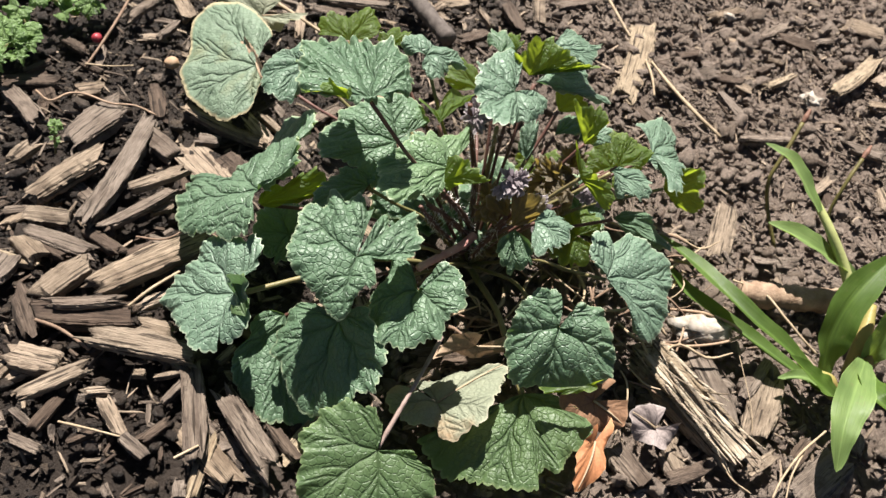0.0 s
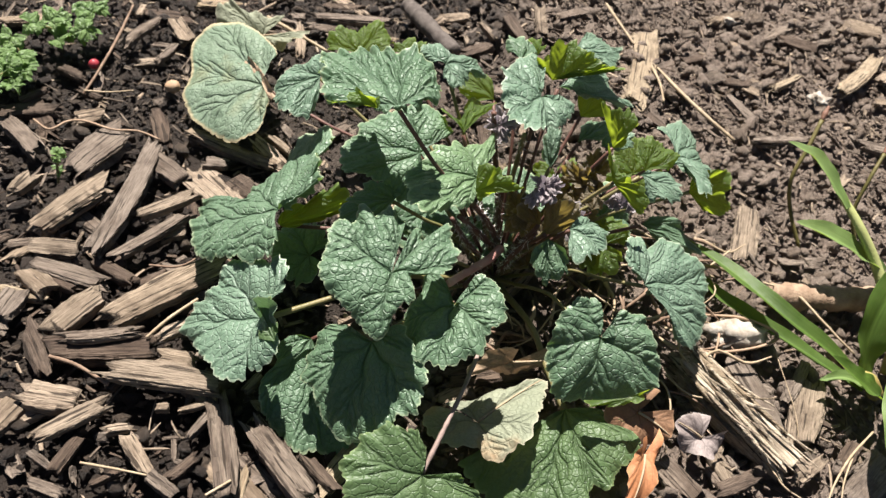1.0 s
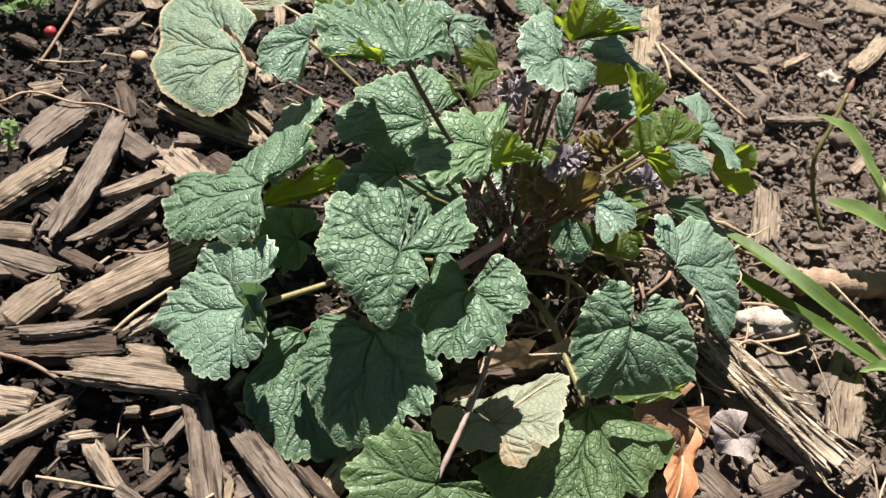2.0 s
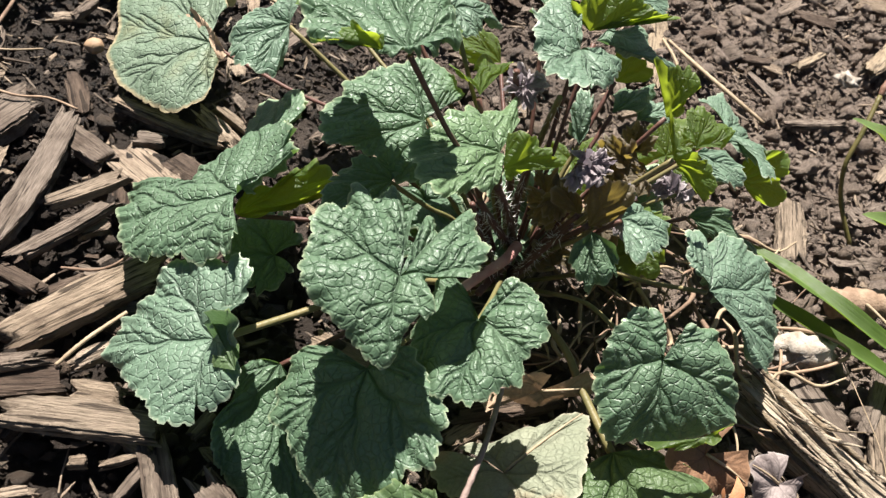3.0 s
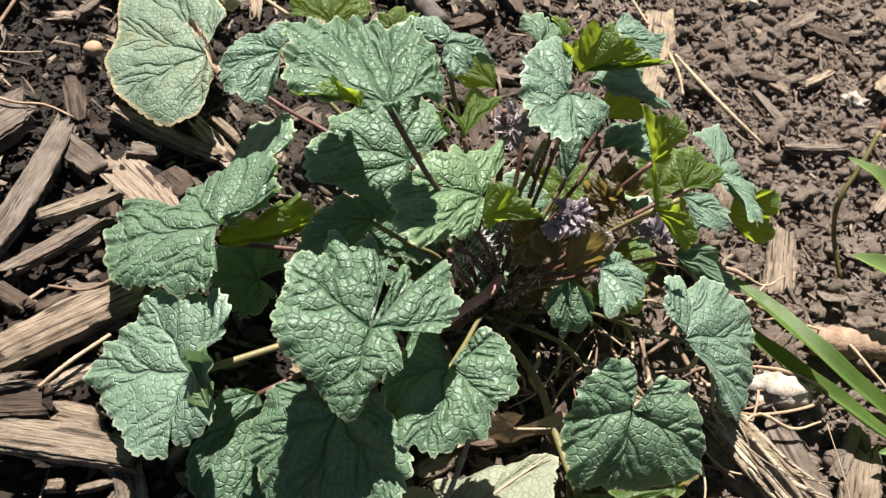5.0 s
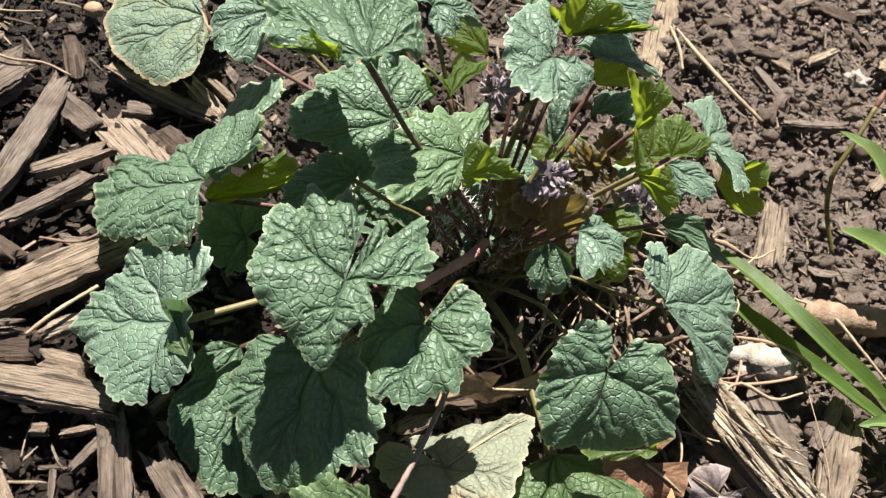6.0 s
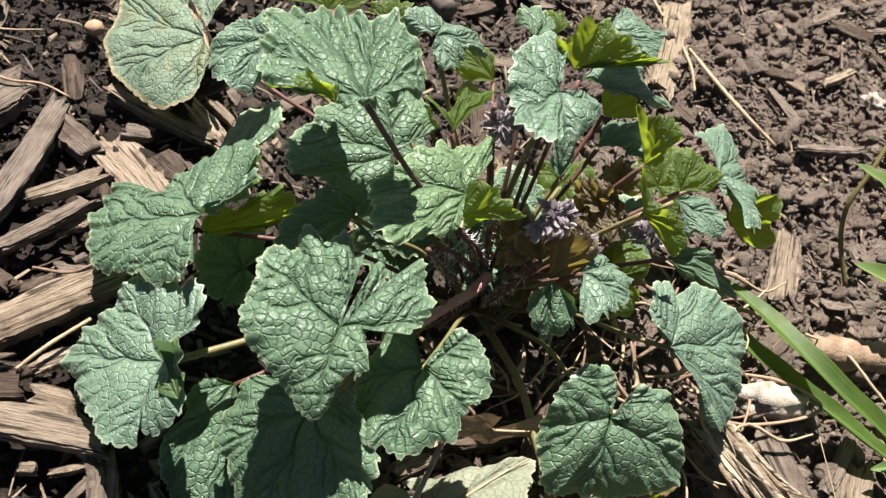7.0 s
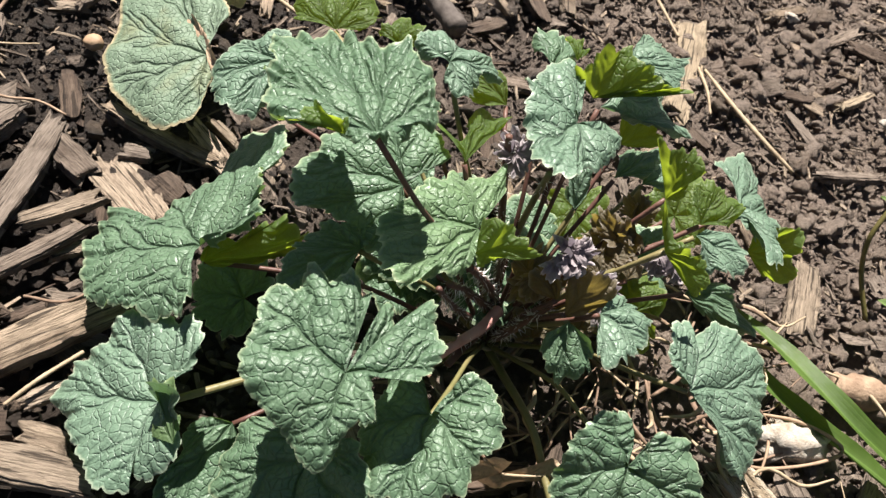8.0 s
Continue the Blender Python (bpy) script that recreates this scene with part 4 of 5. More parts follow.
leaf((-0.0934, 0.4450, 0.0297), (-24, -12),
     [(-61, 14.2, 0.1), (-74, 24.6, 0.1), (-81, 31.9, 0.1), (-93, 36.8, -0.1), (-106, 39.8, -0.3), (-122, 39.0, -0.3), (-146, 41.3, -0.2), (-160, 45.4, -0.2), (176, 52.3, -0.1), (160, 55.5, -0.1), (148, 67.5, -0.1), (140, 76.7, -0.1), (129, 74.0, -0.0), (118, 63.1, 0.0), (106, 45.5, 0.0), (82, 24.5, 0.1), (112, 16.5, 0.0), (131, 13.0, -0.0)], mat=OLD, tooth=0.8, label='pale old leaf with dry tan edges', dry=0.025, wave=0.4, puff=0.9)
leaf((-0.0954, 0.4478, 0.0310), (-24, -12),
     [(144, 3.6, -0.0), (136, 16.1, -0.0), (141, 31.6, -0.0), (127, 28.4, -0.0), (114, 12.1, 3.0), (-15, 4.5, 4.0), (-49, 17.8, 2.1), (-60, 18.0, 0.1), (-65, 9.1, 0.0)], mat=TAN, stalk=False, dome=0.2, puff=0.15, wave=0.8, label='dry tan curled edge of the old leaf', tooth=0.6, spacing=4.6)
leaf((-0.0518, 0.4008, 0.0793), (-6, -17),
     [(-79, 9.4, 0.0), (-90, 19.1, 0.1), (-93, 23.4, 0.0), (-113, 25.0, -0.1), (-130, 25.2, -0.1), (-152, 23.1, -0.1), (-174, 18.5, -0.1), (166, 16.3, -0.1), (136, 12.3, -0.0), (94, 12.7, -0.0), (75, 11.1, -0.0)], mat=BLUISH, tooth=1.3, spacing=4.6)
leaf((0.0213, 0.3734, 0.0868), (7, 11),
     [(69, 29.3, 0.4), (72, 42.0, -0.9), (91, 30.5, -0.0), (103, 10.1, 2.3), (126, 16.2, 2.1), (147, 15.2, 1.3)], mat=YOUNG)
leaf((-0.0269, 0.2947, 0.0160), (0, -20),
     [(179, 4.7, -0.1), (-174, 10.5, -0.2), (-153, 15.9, -0.2), (-132, 19.4, -0.0), (-125, 29.2, -0.5), (-115, 35.8, -0.6), (-105, 40.5, -0.4), (-96, 44.3, -0.3), (-83, 51.0, -0.4), (-74, 50.8, -0.4), (-63, 55.3, -0.4), (-53, 53.2, -0.4), (-50, 35.1, -0.4), (-51, 19.3, 0.0), (-46, 8.5, 0.3)], tooth=1.3, spacing=4.6)
leaf((0.0335, 0.2327, 0.0295), (10, -27),
     [(130, 3.0, 0.4), (97, 9.5, 1.3), (111, 13.7, 1.6), (114, 17.7, 1.6), (131, 19.7, 1.5), (142, 25.6, 1.5), (152, 25.0, 1.4), (164, 29.4, 1.0), (174, 28.0, 0.5), (-175, 32.8, -0.0), (-167, 32.5, -0.2), (-160, 30.8, -0.4), (-146, 33.5, -0.5), (-134, 36.8, -0.7), (-116, 34.5, -1.0), (-92, 28.8, -1.1), (-63, 26.1, -0.8), (-39, 29.2, -0.6), (-19, 31.0, -0.3), (-2, 25.0, 0.2), (5, 17.8, 0.2), (19, 14.3, 0.3), (16, 5.2, 0.1)], stalk=False, mat=OLIVE, puff=0.3, tooth=1.3, spacing=4.6)
leaf((0.0912, 0.2833, 0.0192), (-9, -7),
     [(8, 15.5, 2.1), (-3, 20.5, 1.1), (-8, 28.3, -0.6), (-16, 34.4, -1.8), (-27, 36.1, -2.4), (-45, 34.6, -1.9), (-57, 39.4, -0.4), (-64, 35.2, -0.7), (-71, 38.5, -0.6), (-73, 44.3, -1.0), (-81, 44.7, -2.0), (-96, 44.6, -3.5), (-114, 47.5, -4.2), (-122, 51.6, -4.6), (-128, 51.5, -4.8), (-141, 52.1, -5.0), (-147, 51.3, -4.9), (-139, 40.6, -4.2), (-135, 23.9, -4.7), (-151, 12.4, -2.8)], mat=OLIVE, thick=1.6, tooth=1.3, spacing=4.6)
leaf((0.0903, 0.3835, 0.0893), (4, -72),
     [(124, 9.3, 0.0), (123, 22.9, -0.0), (111, 19.1, 0.0), (102, 19.4, 0.0), (95, 17.9, 0.0), (88, 19.6, 0.0), (75, 17.3, 0.0), (64, 16.4, 0.0), (64, 12.3, 0.0), (29, 4.1, -0.0)], mat=YOUNG, dome=0.3, tooth=1.3, spacing=4.6)
leaf((0.0907, 0.3594, 0.0900), (4, -72),
     [(122, 9.7, 0.0), (116, 18.2, 0.0), (109, 9.6, 0.0), (75, 5.2, 0.0), (53, 7.4, 0.0), (22, 7.6, 0.0), (12, 11.9, 0.0), (-5, 15.8, 0.0), (-16, 19.2, 0.0), (-33, 20.0, 0.0), (-36, 15.4, 0.0), (-37, 7.5, 0.0)], mat=YOUNG, dome=0.3, tooth=1.3, spacing=4.6)
leaf((0.1129, 0.3987, 0.0672), (12, -27),
     [(168, 7.0, 1.0), (117, 15.9, 1.9), (83, 16.3, 0.5), (62, 18.4, -0.6), (43, 20.7, -0.7), (22, 13.9, -0.4)], mat=YOUNG)
leaf((0.1079, 0.3853, 0.0743), (7, -8),
     [(48, 8.4, -0.6), (23, 20.3, -1.1), (-20, 21.2, -0.4), (-52, 14.0, 0.4), (-72, 8.8, 0.5)], mat=BLUISH)
leaf((0.1306, 0.4180, 0.0626), (20, 14),
     [(111, 24.7, 2.7), (76, 45.7, 2.3), (63, 51.2, -0.7), (47, 33.9, -1.9), (-38, 20.8, 2.7), (-61, 28.6, 3.4), (-77, 27.9, 1.1), (-65, 12.3, -1.1), (-128, 11.5, -0.4)], mat=BLUISH)
leaf((0.1433, 0.4145, 0.0458), (15, -66),
     [(114, 6.5, -0.0), (94, 11.4, -0.0), (74, 16.9, -0.0), (53, 22.9, -0.0), (33, 21.3, -0.0), (18, 19.5, -0.0), (6, 24.4, -0.0), (-4, 24.2, 0.0), (-14, 21.6, 0.0), (-26, 12.8, -0.0)], mat=YOUNG, dome=0.3, tooth=1.3, spacing=4.6)
leaf((0.0605, 0.4069, 0.0983), (23, -5),
     [(66, 16.9, 0.5), (51, 36.6, -0.7), (35, 41.9, -1.2), (24, 47.5, -0.6), (22, 29.8, 0.2), (19, 12.4, -0.3)], mat=BLUISH)
leaf((0.0769, 0.4179, 0.0766), (1, -72),
     [(120, 7.0, -0.0), (109, 11.7, -0.0), (87, 13.9, 0.0), (61, 13.5, -0.0), (30, 14.5, -0.0), (15, 12.6, -0.0), (3, 5.5, -0.0)], mat=YOUNG, dome=0.3, tooth=1.3, spacing=4.6)
leaf((0.0783, 0.4079, 0.0676), (-1, -6),
     [(87, 13.8, -1.1), (53, 27.5, -0.6), (40, 22.9, -0.3), (18, 11.9, -0.6)])
leaf((0.1190, 0.3871, 0.0412), (16, -19),
     [(60, 9.0, 0.3), (36, 18.8, 0.3), (16, 27.2, 0.1), (-3, 35.4, -0.4), (-10, 21.4, -1.5), (-24, 8.1, -1.5)])
leaf((0.0663, 0.3384, 0.0703), (0, -70),
     [(110, 7.8, 0.0), (104, 16.8, 0.0), (89, 14.8, 0.0), (82, 18.5, 0.0), (68, 19.5, 0.0), (58, 19.9, -0.0), (46, 17.3, 0.0), (36, 12.6, 0.0), (21, 7.2, 0.0)], mat=PURPLE, dome=0.3, tooth=1.3, spacing=4.6)
leaf((0.0752, 0.3365, 0.0775), (5, 2),
     [(70, 10.3, -0.5), (28, 16.7, -0.6), (-17, 17.1, -0.0), (-79, 19.5, 1.2), (-93, 11.7, 0.9)], mat=BLUISH)
leaf((0.0681, 0.3367, 0.0690), (-3, -36),
     [(-26, 8.8, 2.1), (-52, 16.1, -0.6), (-85, 18.9, -2.2), (-112, 13.8, -0.9), (-139, 8.6, 1.0)])
leaf((0.0626, 0.3425, 0.0706), (6, -33),
     [(-175, 9.4, 1.0), (143, 12.7, 1.6), (116, 7.3, 0.8), (70, 2.2, 0.5)], mat=PURPLE)
leaf((0.0876, 0.3645, 0.0649), (-5, -15),
     [(144, 6.5, -1.0), (99, 12.7, -1.5), (67, 8.8, -0.7), (17, 5.3, -0.1)], mat=PURPLE)
leaf((-0.0029, 0.3390, 0.0699), (10, -13),
     [(53, 7.3, 0.3), (149, 10.3, 0.2), (-173, 17.0, -0.0), (-141, 26.8, 1.4), (-125, 28.6, 1.1), (-98, 18.9, -0.2)])
leaf((-0.0539, 0.3381, 0.0395), (5, -74),
     [(110, 3.9, 0.0), (80, 11.7, 0.0), (71, 16.2, 0.0), (59, 21.0, 0.0), (55, 26.7, 0.0), (53, 31.6, 0.0), (52, 36.7, 0.0), (46, 40.5, 0.0), (38, 38.0, 0.0), (32, 33.6, 0.0), (30, 26.9, 0.0), (27, 20.2, 0.0), (11, 9.3, -0.0)], mat=YOUNG, wave=2.2, puff=0.9, tooth=1.3, spacing=4.6)
leaf((-0.0409, 0.4446, 0.0646), (-3, -21),
     [(-175, 15.5, 0.2), (152, 21.5, -0.5), (107, 18.1, -1.0), (72, 22.8, -0.6), (34, 17.9, 0.4), (10, 10.4, 0.5)], mat=YOUNG)
leaf((-0.0131, 0.4164, 0.0902), (-2, -31),
     [(167, 8.1, -0.4), (106, 9.5, 0.1), (52, 11.0, 0.3), (14, 7.1, -0.3)], mat=YOUNG)
leaf((0.0337, 0.4448, 0.0539), (7, -27),
     [(110, 11.2, 0.9), (139, 20.8, 1.3), (-176, 19.1, 0.9), (-152, 8.8, 0.2)], mat=YOUNG)
leaf((0.0416, 0.4177, 0.0994), (7, -12),
     [(140, 10.8, -0.1), (118, 17.7, -0.9), (92, 17.9, -0.9), (61, 16.1, -1.7), (36, 6.4, -1.1)])
leaf((0.0474, 0.4108, 0.1113), (-3, -26),
     [(128, 9.4, -0.9), (101, 9.1, -0.7), (49, 5.0, -0.5)], mat=YOUNG, stalk=False)
leaf((0.0670, 0.3947, 0.0596), (1, -47),
     [(148, 5.9, 0.1), (113, 16.7, 1.0), (96, 22.0, 1.3), (81, 14.7, 0.7), (68, 5.7, -0.0)], mat=BLUISH)
leaf((0.0921, 0.4181, 0.0594), (1, -18),
     [(96, 8.5, -0.1), (73, 14.9, 0.1), (44, 18.9, 0.0), (20, 17.8, -0.2), (-1, 9.0, -0.3)], mat=BLUISH)
leaf((0.1134, 0.2814, 0.0423), (3, -49),
     [(37, 11.5, -0.9), (16, 6.1, -0.7), (-89, 2.9, 0.2), (-147, 11.4, 0.9), (-159, 19.3, 1.0), (-160, 13.2, -0.1)], mat=YOUNG, stalk=False, dome=0.3, puff=0.2)
leaf((-0.0401, 0.3429, 0.0153), (-4, -18),
     [(33, 11.7, 0.9), (96, 18.4, 0.7), (151, 20.7, 0.3), (-170, 18.4, -0.3), (-142, 17.8, -0.5), (-90, 14.5, -0.3), (-27, 9.9, 0.2)], stalk=False)
leaf((-0.0371, 0.2709, 0.0434), (-39, -34),
     [(80, 4.8, -1.1), (91, 11.9, -0.0), (87, 17.2, 1.5), (108, 19.2, 2.7), (110, 14.8, 2.4), (119, 9.1, 0.9), (162, 8.2, -0.4)], mat=OLIVE, stalk=False, dome=0.2, puff=0.2)


def undergrowth():
    """The lower storey of the rosette, mostly in the shade of the upper leaves."""
    rng = LOW_RNG
    for n in range(5):
        x, y = rng.uniform(0.05, 0.135), rng.uniform(0.375, 0.435)
        size, turn = rng.uniform(11, 21), rng.uniform(0, 360)
        edge = [(turn + a, size * r * rng.uniform(0.85, 1.15), rng.uniform(-3, 4)) for a, r in ((-165, 0.7), (-130, 0.95), (-90, 1.0), (-50, 1.0), (-15, 1.15), (20, 1.1), (60, 1.0), (100, 1.0), (135, 0.95), (165, 0.7))]
        mat = (GREEN, GREEN, BLUISH, YOUNG)[int(rng.integers(0, 4))] if x > 0.06 else GREEN
        leaf((x, y, rng.uniform(0.014, 0.034)), (rng.uniform(-30, 30), rng.uniform(-40, 10)), edge, mat=mat, fine=0.55, wave=1.6)

    for n in range(8):
        x, y = rng.uniform(-0.025, 0.06), rng.uniform(0.36, 0.425)
        size, turn = rng.uniform(13, 19), rng.uniform(0, 360)
        edge = [(turn + a, size * r * rng.uniform(0.85, 1.15), rng.uniform(-3, 4)) for a, r in ((-165, 0.7), (-130, 0.95), (-90, 1.0), (-50, 1.0), (-15, 1.15), (20, 1.1), (60, 1.0), (100, 1.0), (135, 0.95), (165, 0.7))]
        leaf((x, y, rng.uniform(0.014, 0.03)), (rng.uniform(-20, 20), rng.uniform(-25, 10)), edge, fine=0.6, wave=1.6)
    for n in range(9):
        x, y = CROWN.x + rng.uniform(-0.012, 0.035), CROWN.y + rng.uniform(-0.012, 0.03)
        size, turn = rng.uniform(7, 12), rng.uniform(0, 360)
        edge = [(turn + a, size * r * rng.uniform(0.85, 1.15), rng.uniform(-3, 4)) for a, r in ((-110, 0.6), (-75, 0.95), (-40, 1.0), (-10, 1.2), (25, 1.15), (60, 0.95), (100, 0.6))]
        leaf((x, y, rng.uniform(0.03, 0.055)), (rng.uniform(-35, 35), rng.uniform(-60, -5)), edge, mat=PURPLE, tooth=1.8, spacing=4.0, fine=0.9, wave=1.4, label="small brownish purple young leaf")


undergrowth()


def hairs(parent, points, radius, count, length, seed):
    """Fine white bristles standing off a stem."""
    rng = np.random.default_rng(seed)
    c = spline(points, 60)
    verts, faces = [], []
    for n in range(count):
        p = c[rng.integers(4, 58)]
        d = rng.normal(size=3)
        d /= np.linalg.norm(d)
        side = np.cross(d, rng.normal(size=3))
        side /= np.linalg.norm(side)
        tip = p + d * (radius + length * rng.uniform(0.5, 1.1)) + (0, 0, -0.0003)
        b0, w = p + d * radius * 0.8, 0.00016
        k = len(verts)
        verts += [b0 + side * w, b0 - side * w, b0 + np.cross(d, side) * w, tip]
        faces += [(k, k + 1, k + 3), (k + 1, k + 2, k + 3), (k + 2, k, k + 3)]
    ob = part("bristles", np.array(verts), faces, HAIR, parent, "fine white bristles")
    tagged(ob, kind="stuff")


def shoot(points, radii, mat, bristle=0, length=0.0035, label="", seed=0):
    """A stem of the rosette; places are in the world."""
    local = [Vector(p) - rosette.location for p in points]
    v, f4 = tube(local, [r / 1000 for r in radii], 10, 26, 0.05, seed)
    ob = part("stem", v, f4, mat, rosette, label)
    if bristle:
        hairs(ob, [tuple(p) for p in local], radii[0] / 1000, bristle, length, seed)


shoot([(0.051, 0.361, 0.030), (0.046, 0.349, 0.034), (0.037, 0.336, 0.037), (0.029, 0.324, 0.040)], [2.4, 2.0, 1.8], STEM_PINK, 30, 0.002, "thick reddish pink stem", 1)
shoot([(0.054, 0.366, 0.022), (0.048, 0.354, 0.026), (0.042, 0.342, 0.030), (0.037, 0.331, 0.032)], [2.0, 1.6, 1.4], STEM, 20, 0.002, "", 2)
shoot([(0.063, 0.346, 0.062), (0.059, 0.347, 0.050), (0.055, 0.348, 0.038), (0.053, 0.353, 0.024)], [1.2, 1.4, 1.6], STEM, 170, 0.0042, "dark purple stem covered with bristles", 3)
shoot([(0.027, 0.332, 0.076), (0.035, 0.347, 0.055), (0.044, 0.358, 0.036), (0.053, 0.371, 0.016)], [1.2, 1.5, 1.9], STEM, 150, 0.004, "", 4)
shoot([(0.032, 0.339, 0.078), (0.039, 0.350, 0.060), (0.046, 0.361, 0.040), (0.052, 0.373, 0.018)], [1.3, 1.6, 2.0], STEM, 150, 0.004, "", 5)
shoot([(0.024, 0.326, 0.080), (0.031, 0.340, 0.055), (0.038, 0.351, 0.036), (0.046, 0.364, 0.016)], [1.0, 1.2, 1.6], STEM, 120, 0.004, "", 6)
shoot([(0.043, 0.354, 0.084), (0.045, 0.365, 0.060), (0.047, 0.373, 0.038), (0.052, 0.381, 0.014)], [1.2, 1.5, 2.0], STEM, 120, 0.004, "", 7)
shoot([(0.048, 0.371, 0.096), (0.049, 0.381, 0.072), (0.050, 0.387, 0.045), (0.054, 0.390, 0.014)], [1.1, 1.3, 1.8], STEM_GREEN, 60, 0.003, "", 8)
shoot([(0.033, 0.387, 0.092), (0.036, 0.386, 0.078), (0.042, 0.391, 0.050), (0.051, 0.393, 0.014)], [1.2, 1.4, 1.8], STEM, 160, 0.004, "", 9)


def frill(at, size, seed, mat):
    """A tuft of small crinkled young leaves."""
    rng = np.random.default_rng(seed)
    for n in range(5):
        turn = rng.uniform(0, 360)
        edge = [(turn + a, size * r, size * l) for a, r, l in ((-75, 0.5, 0.3), (-45, 0.9, 0.5), (-15, 1.2, 0.4), (15, 1.25, 0.2), (45, 0.9, 0.5), (75, 0.5, 0.4))]
        spot = Vector(at) + Vector(rng.uniform(-0.003, 0.003, 3))
        leaf(spot, (rng.uniform(-30, 30), rng.uniform(-55, -5)), edge, mat=mat, tooth=2.4, spacing=3.0, puff=0.3, wave=1.6, stalk=False, label="small crinkled purplish young leaf")


frill((0.059, 0.346, 0.088), 5, 31, FRILL)
frill((0.062, 0.350, 0.086), 4.5, 38, FRILL)
frill((0.075, 0.348, 0.072), 6, 32, FRILL)
frill((0.038, 0.388, 0.086), 6, 33, FRILL)
frill((0.102, 0.381, 0.058), 6, 34, FRILL)
frill((0.080, 0.377, 0.066), 8, 35, PURPLE)
frill((0.090, 0.395, 0.060), 8, 36, PURPLE)
frill((0.055, 0.355, 0.066), 7, 37, PURPLE)


# ---- dead leaves ----
def dead_leaf(at, slope, edge, mat, label, **more):
    ob = leaf((0, 0, 0), slope, edge, mat=mat, stalk=False, owner=EMPTY_OWNER, **more)
    ob.parent, ob.location, ob.name = None, at, "dead_leaf"
    e1, e2, n = leaf_axes(slope)
    a, r, l = max(edge, key=lambda q: q[1])
    way = (e1 * math.cos(radians(a)) + e2 * math.sin(radians(a))) * r / 1000
    dome = more.get("dome", 1.5)
    v, f4 = tube([way * q + n * (l * q**1.5 + dome * 4 * q * (1 - q) + 0.9) / 1000 for q in (0, 0.25, 0.5, 0.75, 0.95)], [0.0006, 0.0005, 0.0002], 6, 16)
    part("midrib", v, f4, STRAW, ob, "thin dry midrib")
    return tagged(ob, label, "dead leaf", "dead leaves on the mulch")


EMPTY_OWNER = new("dead_leaf_anchor")
dead_leaf((0.0539, 0.2686, 0.0172), (-20, 14),
     [(144, 12.1, 1.1), (150, 18.2, 1.2), (90, 17.2, 1.6), (55, 26.8, 2.2), (44, 37.9, 2.6), (33, 33.1, 2.5), (4, 27.2, 4.3), (-20, 26.9, 4.8), (-32, 26.7, 3.6), (-38, 23.8, 2.1), (-60, 22.4, -0.6), (-74, 18.6, -1.8), (-84, 14.1, -1.7), (-125, 18.2, 1.4), (-160, 21.7, 2.8), (174, 25.4, 2.0), (159, 24.2, 1.4)], DRIED, "bleached greenish tan dried leaf lying on mulch", tooth=1.0, puff=0.4, wave=1.0)
dead_leaf((0.125, 0.265, 0.026), (25, -10), [(75, 14, 3), (50, 7, 4), (-20, 6, 3), (-70, 16, 0), (-95, 24, -3), (-115, 17, 0), (170, 6, 3), (110, 8, 4)], ORANGE, "bright orange brown dried leaf scrap on mulch", tooth=0.6, puff=0.08)
dead_leaf((0.123, 0.287, 0.024), (10, -20), [(20, 17, 2), (-20, 18, 0), (-60, 14, -2), (-110, 13, 0), (-160, 17, 2), (150, 16, 3), (100, 12, 3), (60, 13, 4)], BROWN, "dark brown dried leaf half under the green leaves", tooth=0.5, puff=0.12)
dead_leaf((0.157, 0.290, 0.010), (20, -25), [(35, 14, 3), (0, 13, -2), (-50, 10, 3), (-100, 9, 4), (-145, 13, 1), (175, 17, 3), (130, 12, 4), (85, 11, 0)], MAUVE, "curled greyish mauve dried leaf on mulch", tooth=0.4, puff=0.12, wave=1.2)
dead_leaf((0.065, 0.304, 0.018), (0, -45), [(35, 19, 3), (15, 22, -2), (-20, 10, -5), (-120, 8, -6), (-165, 18, -3), (-150, 21, 2), (160, 12, 6), (80, 8, 6)], TAN, "rolled brown dried leaf lying under the rosette", tooth=0.8, puff=0.12, wave=1.5)
dead_leaf((-0.113, 0.510, 0.014), (0, -15), [(10, 30, 6), (-20, 22, 10), (-60, 10, 2), (-150, 18, 8), (175, 30, 3), (150, 28, 9), (90, 12, 3), (40, 16, 12)], DRIED, "crumpled straw-coloured withered leaf", tooth=1.0, puff=0.6, wave=2.0, fine=0.7)
bpy.data.objects.remove(EMPTY_OWNER)


# ---- twigs, roots and stalks ----
def strand(name, points, radii, mat, label, category, sides=8, wobble=0.12, seed=0):
    v, f4 = tube(points, [(r if r > 3 else 0.72 * r) / 1000 for r in radii], sides, 30, wobble, seed)
    return tagged(mesh_object(name, v, f4, mat), label, category)


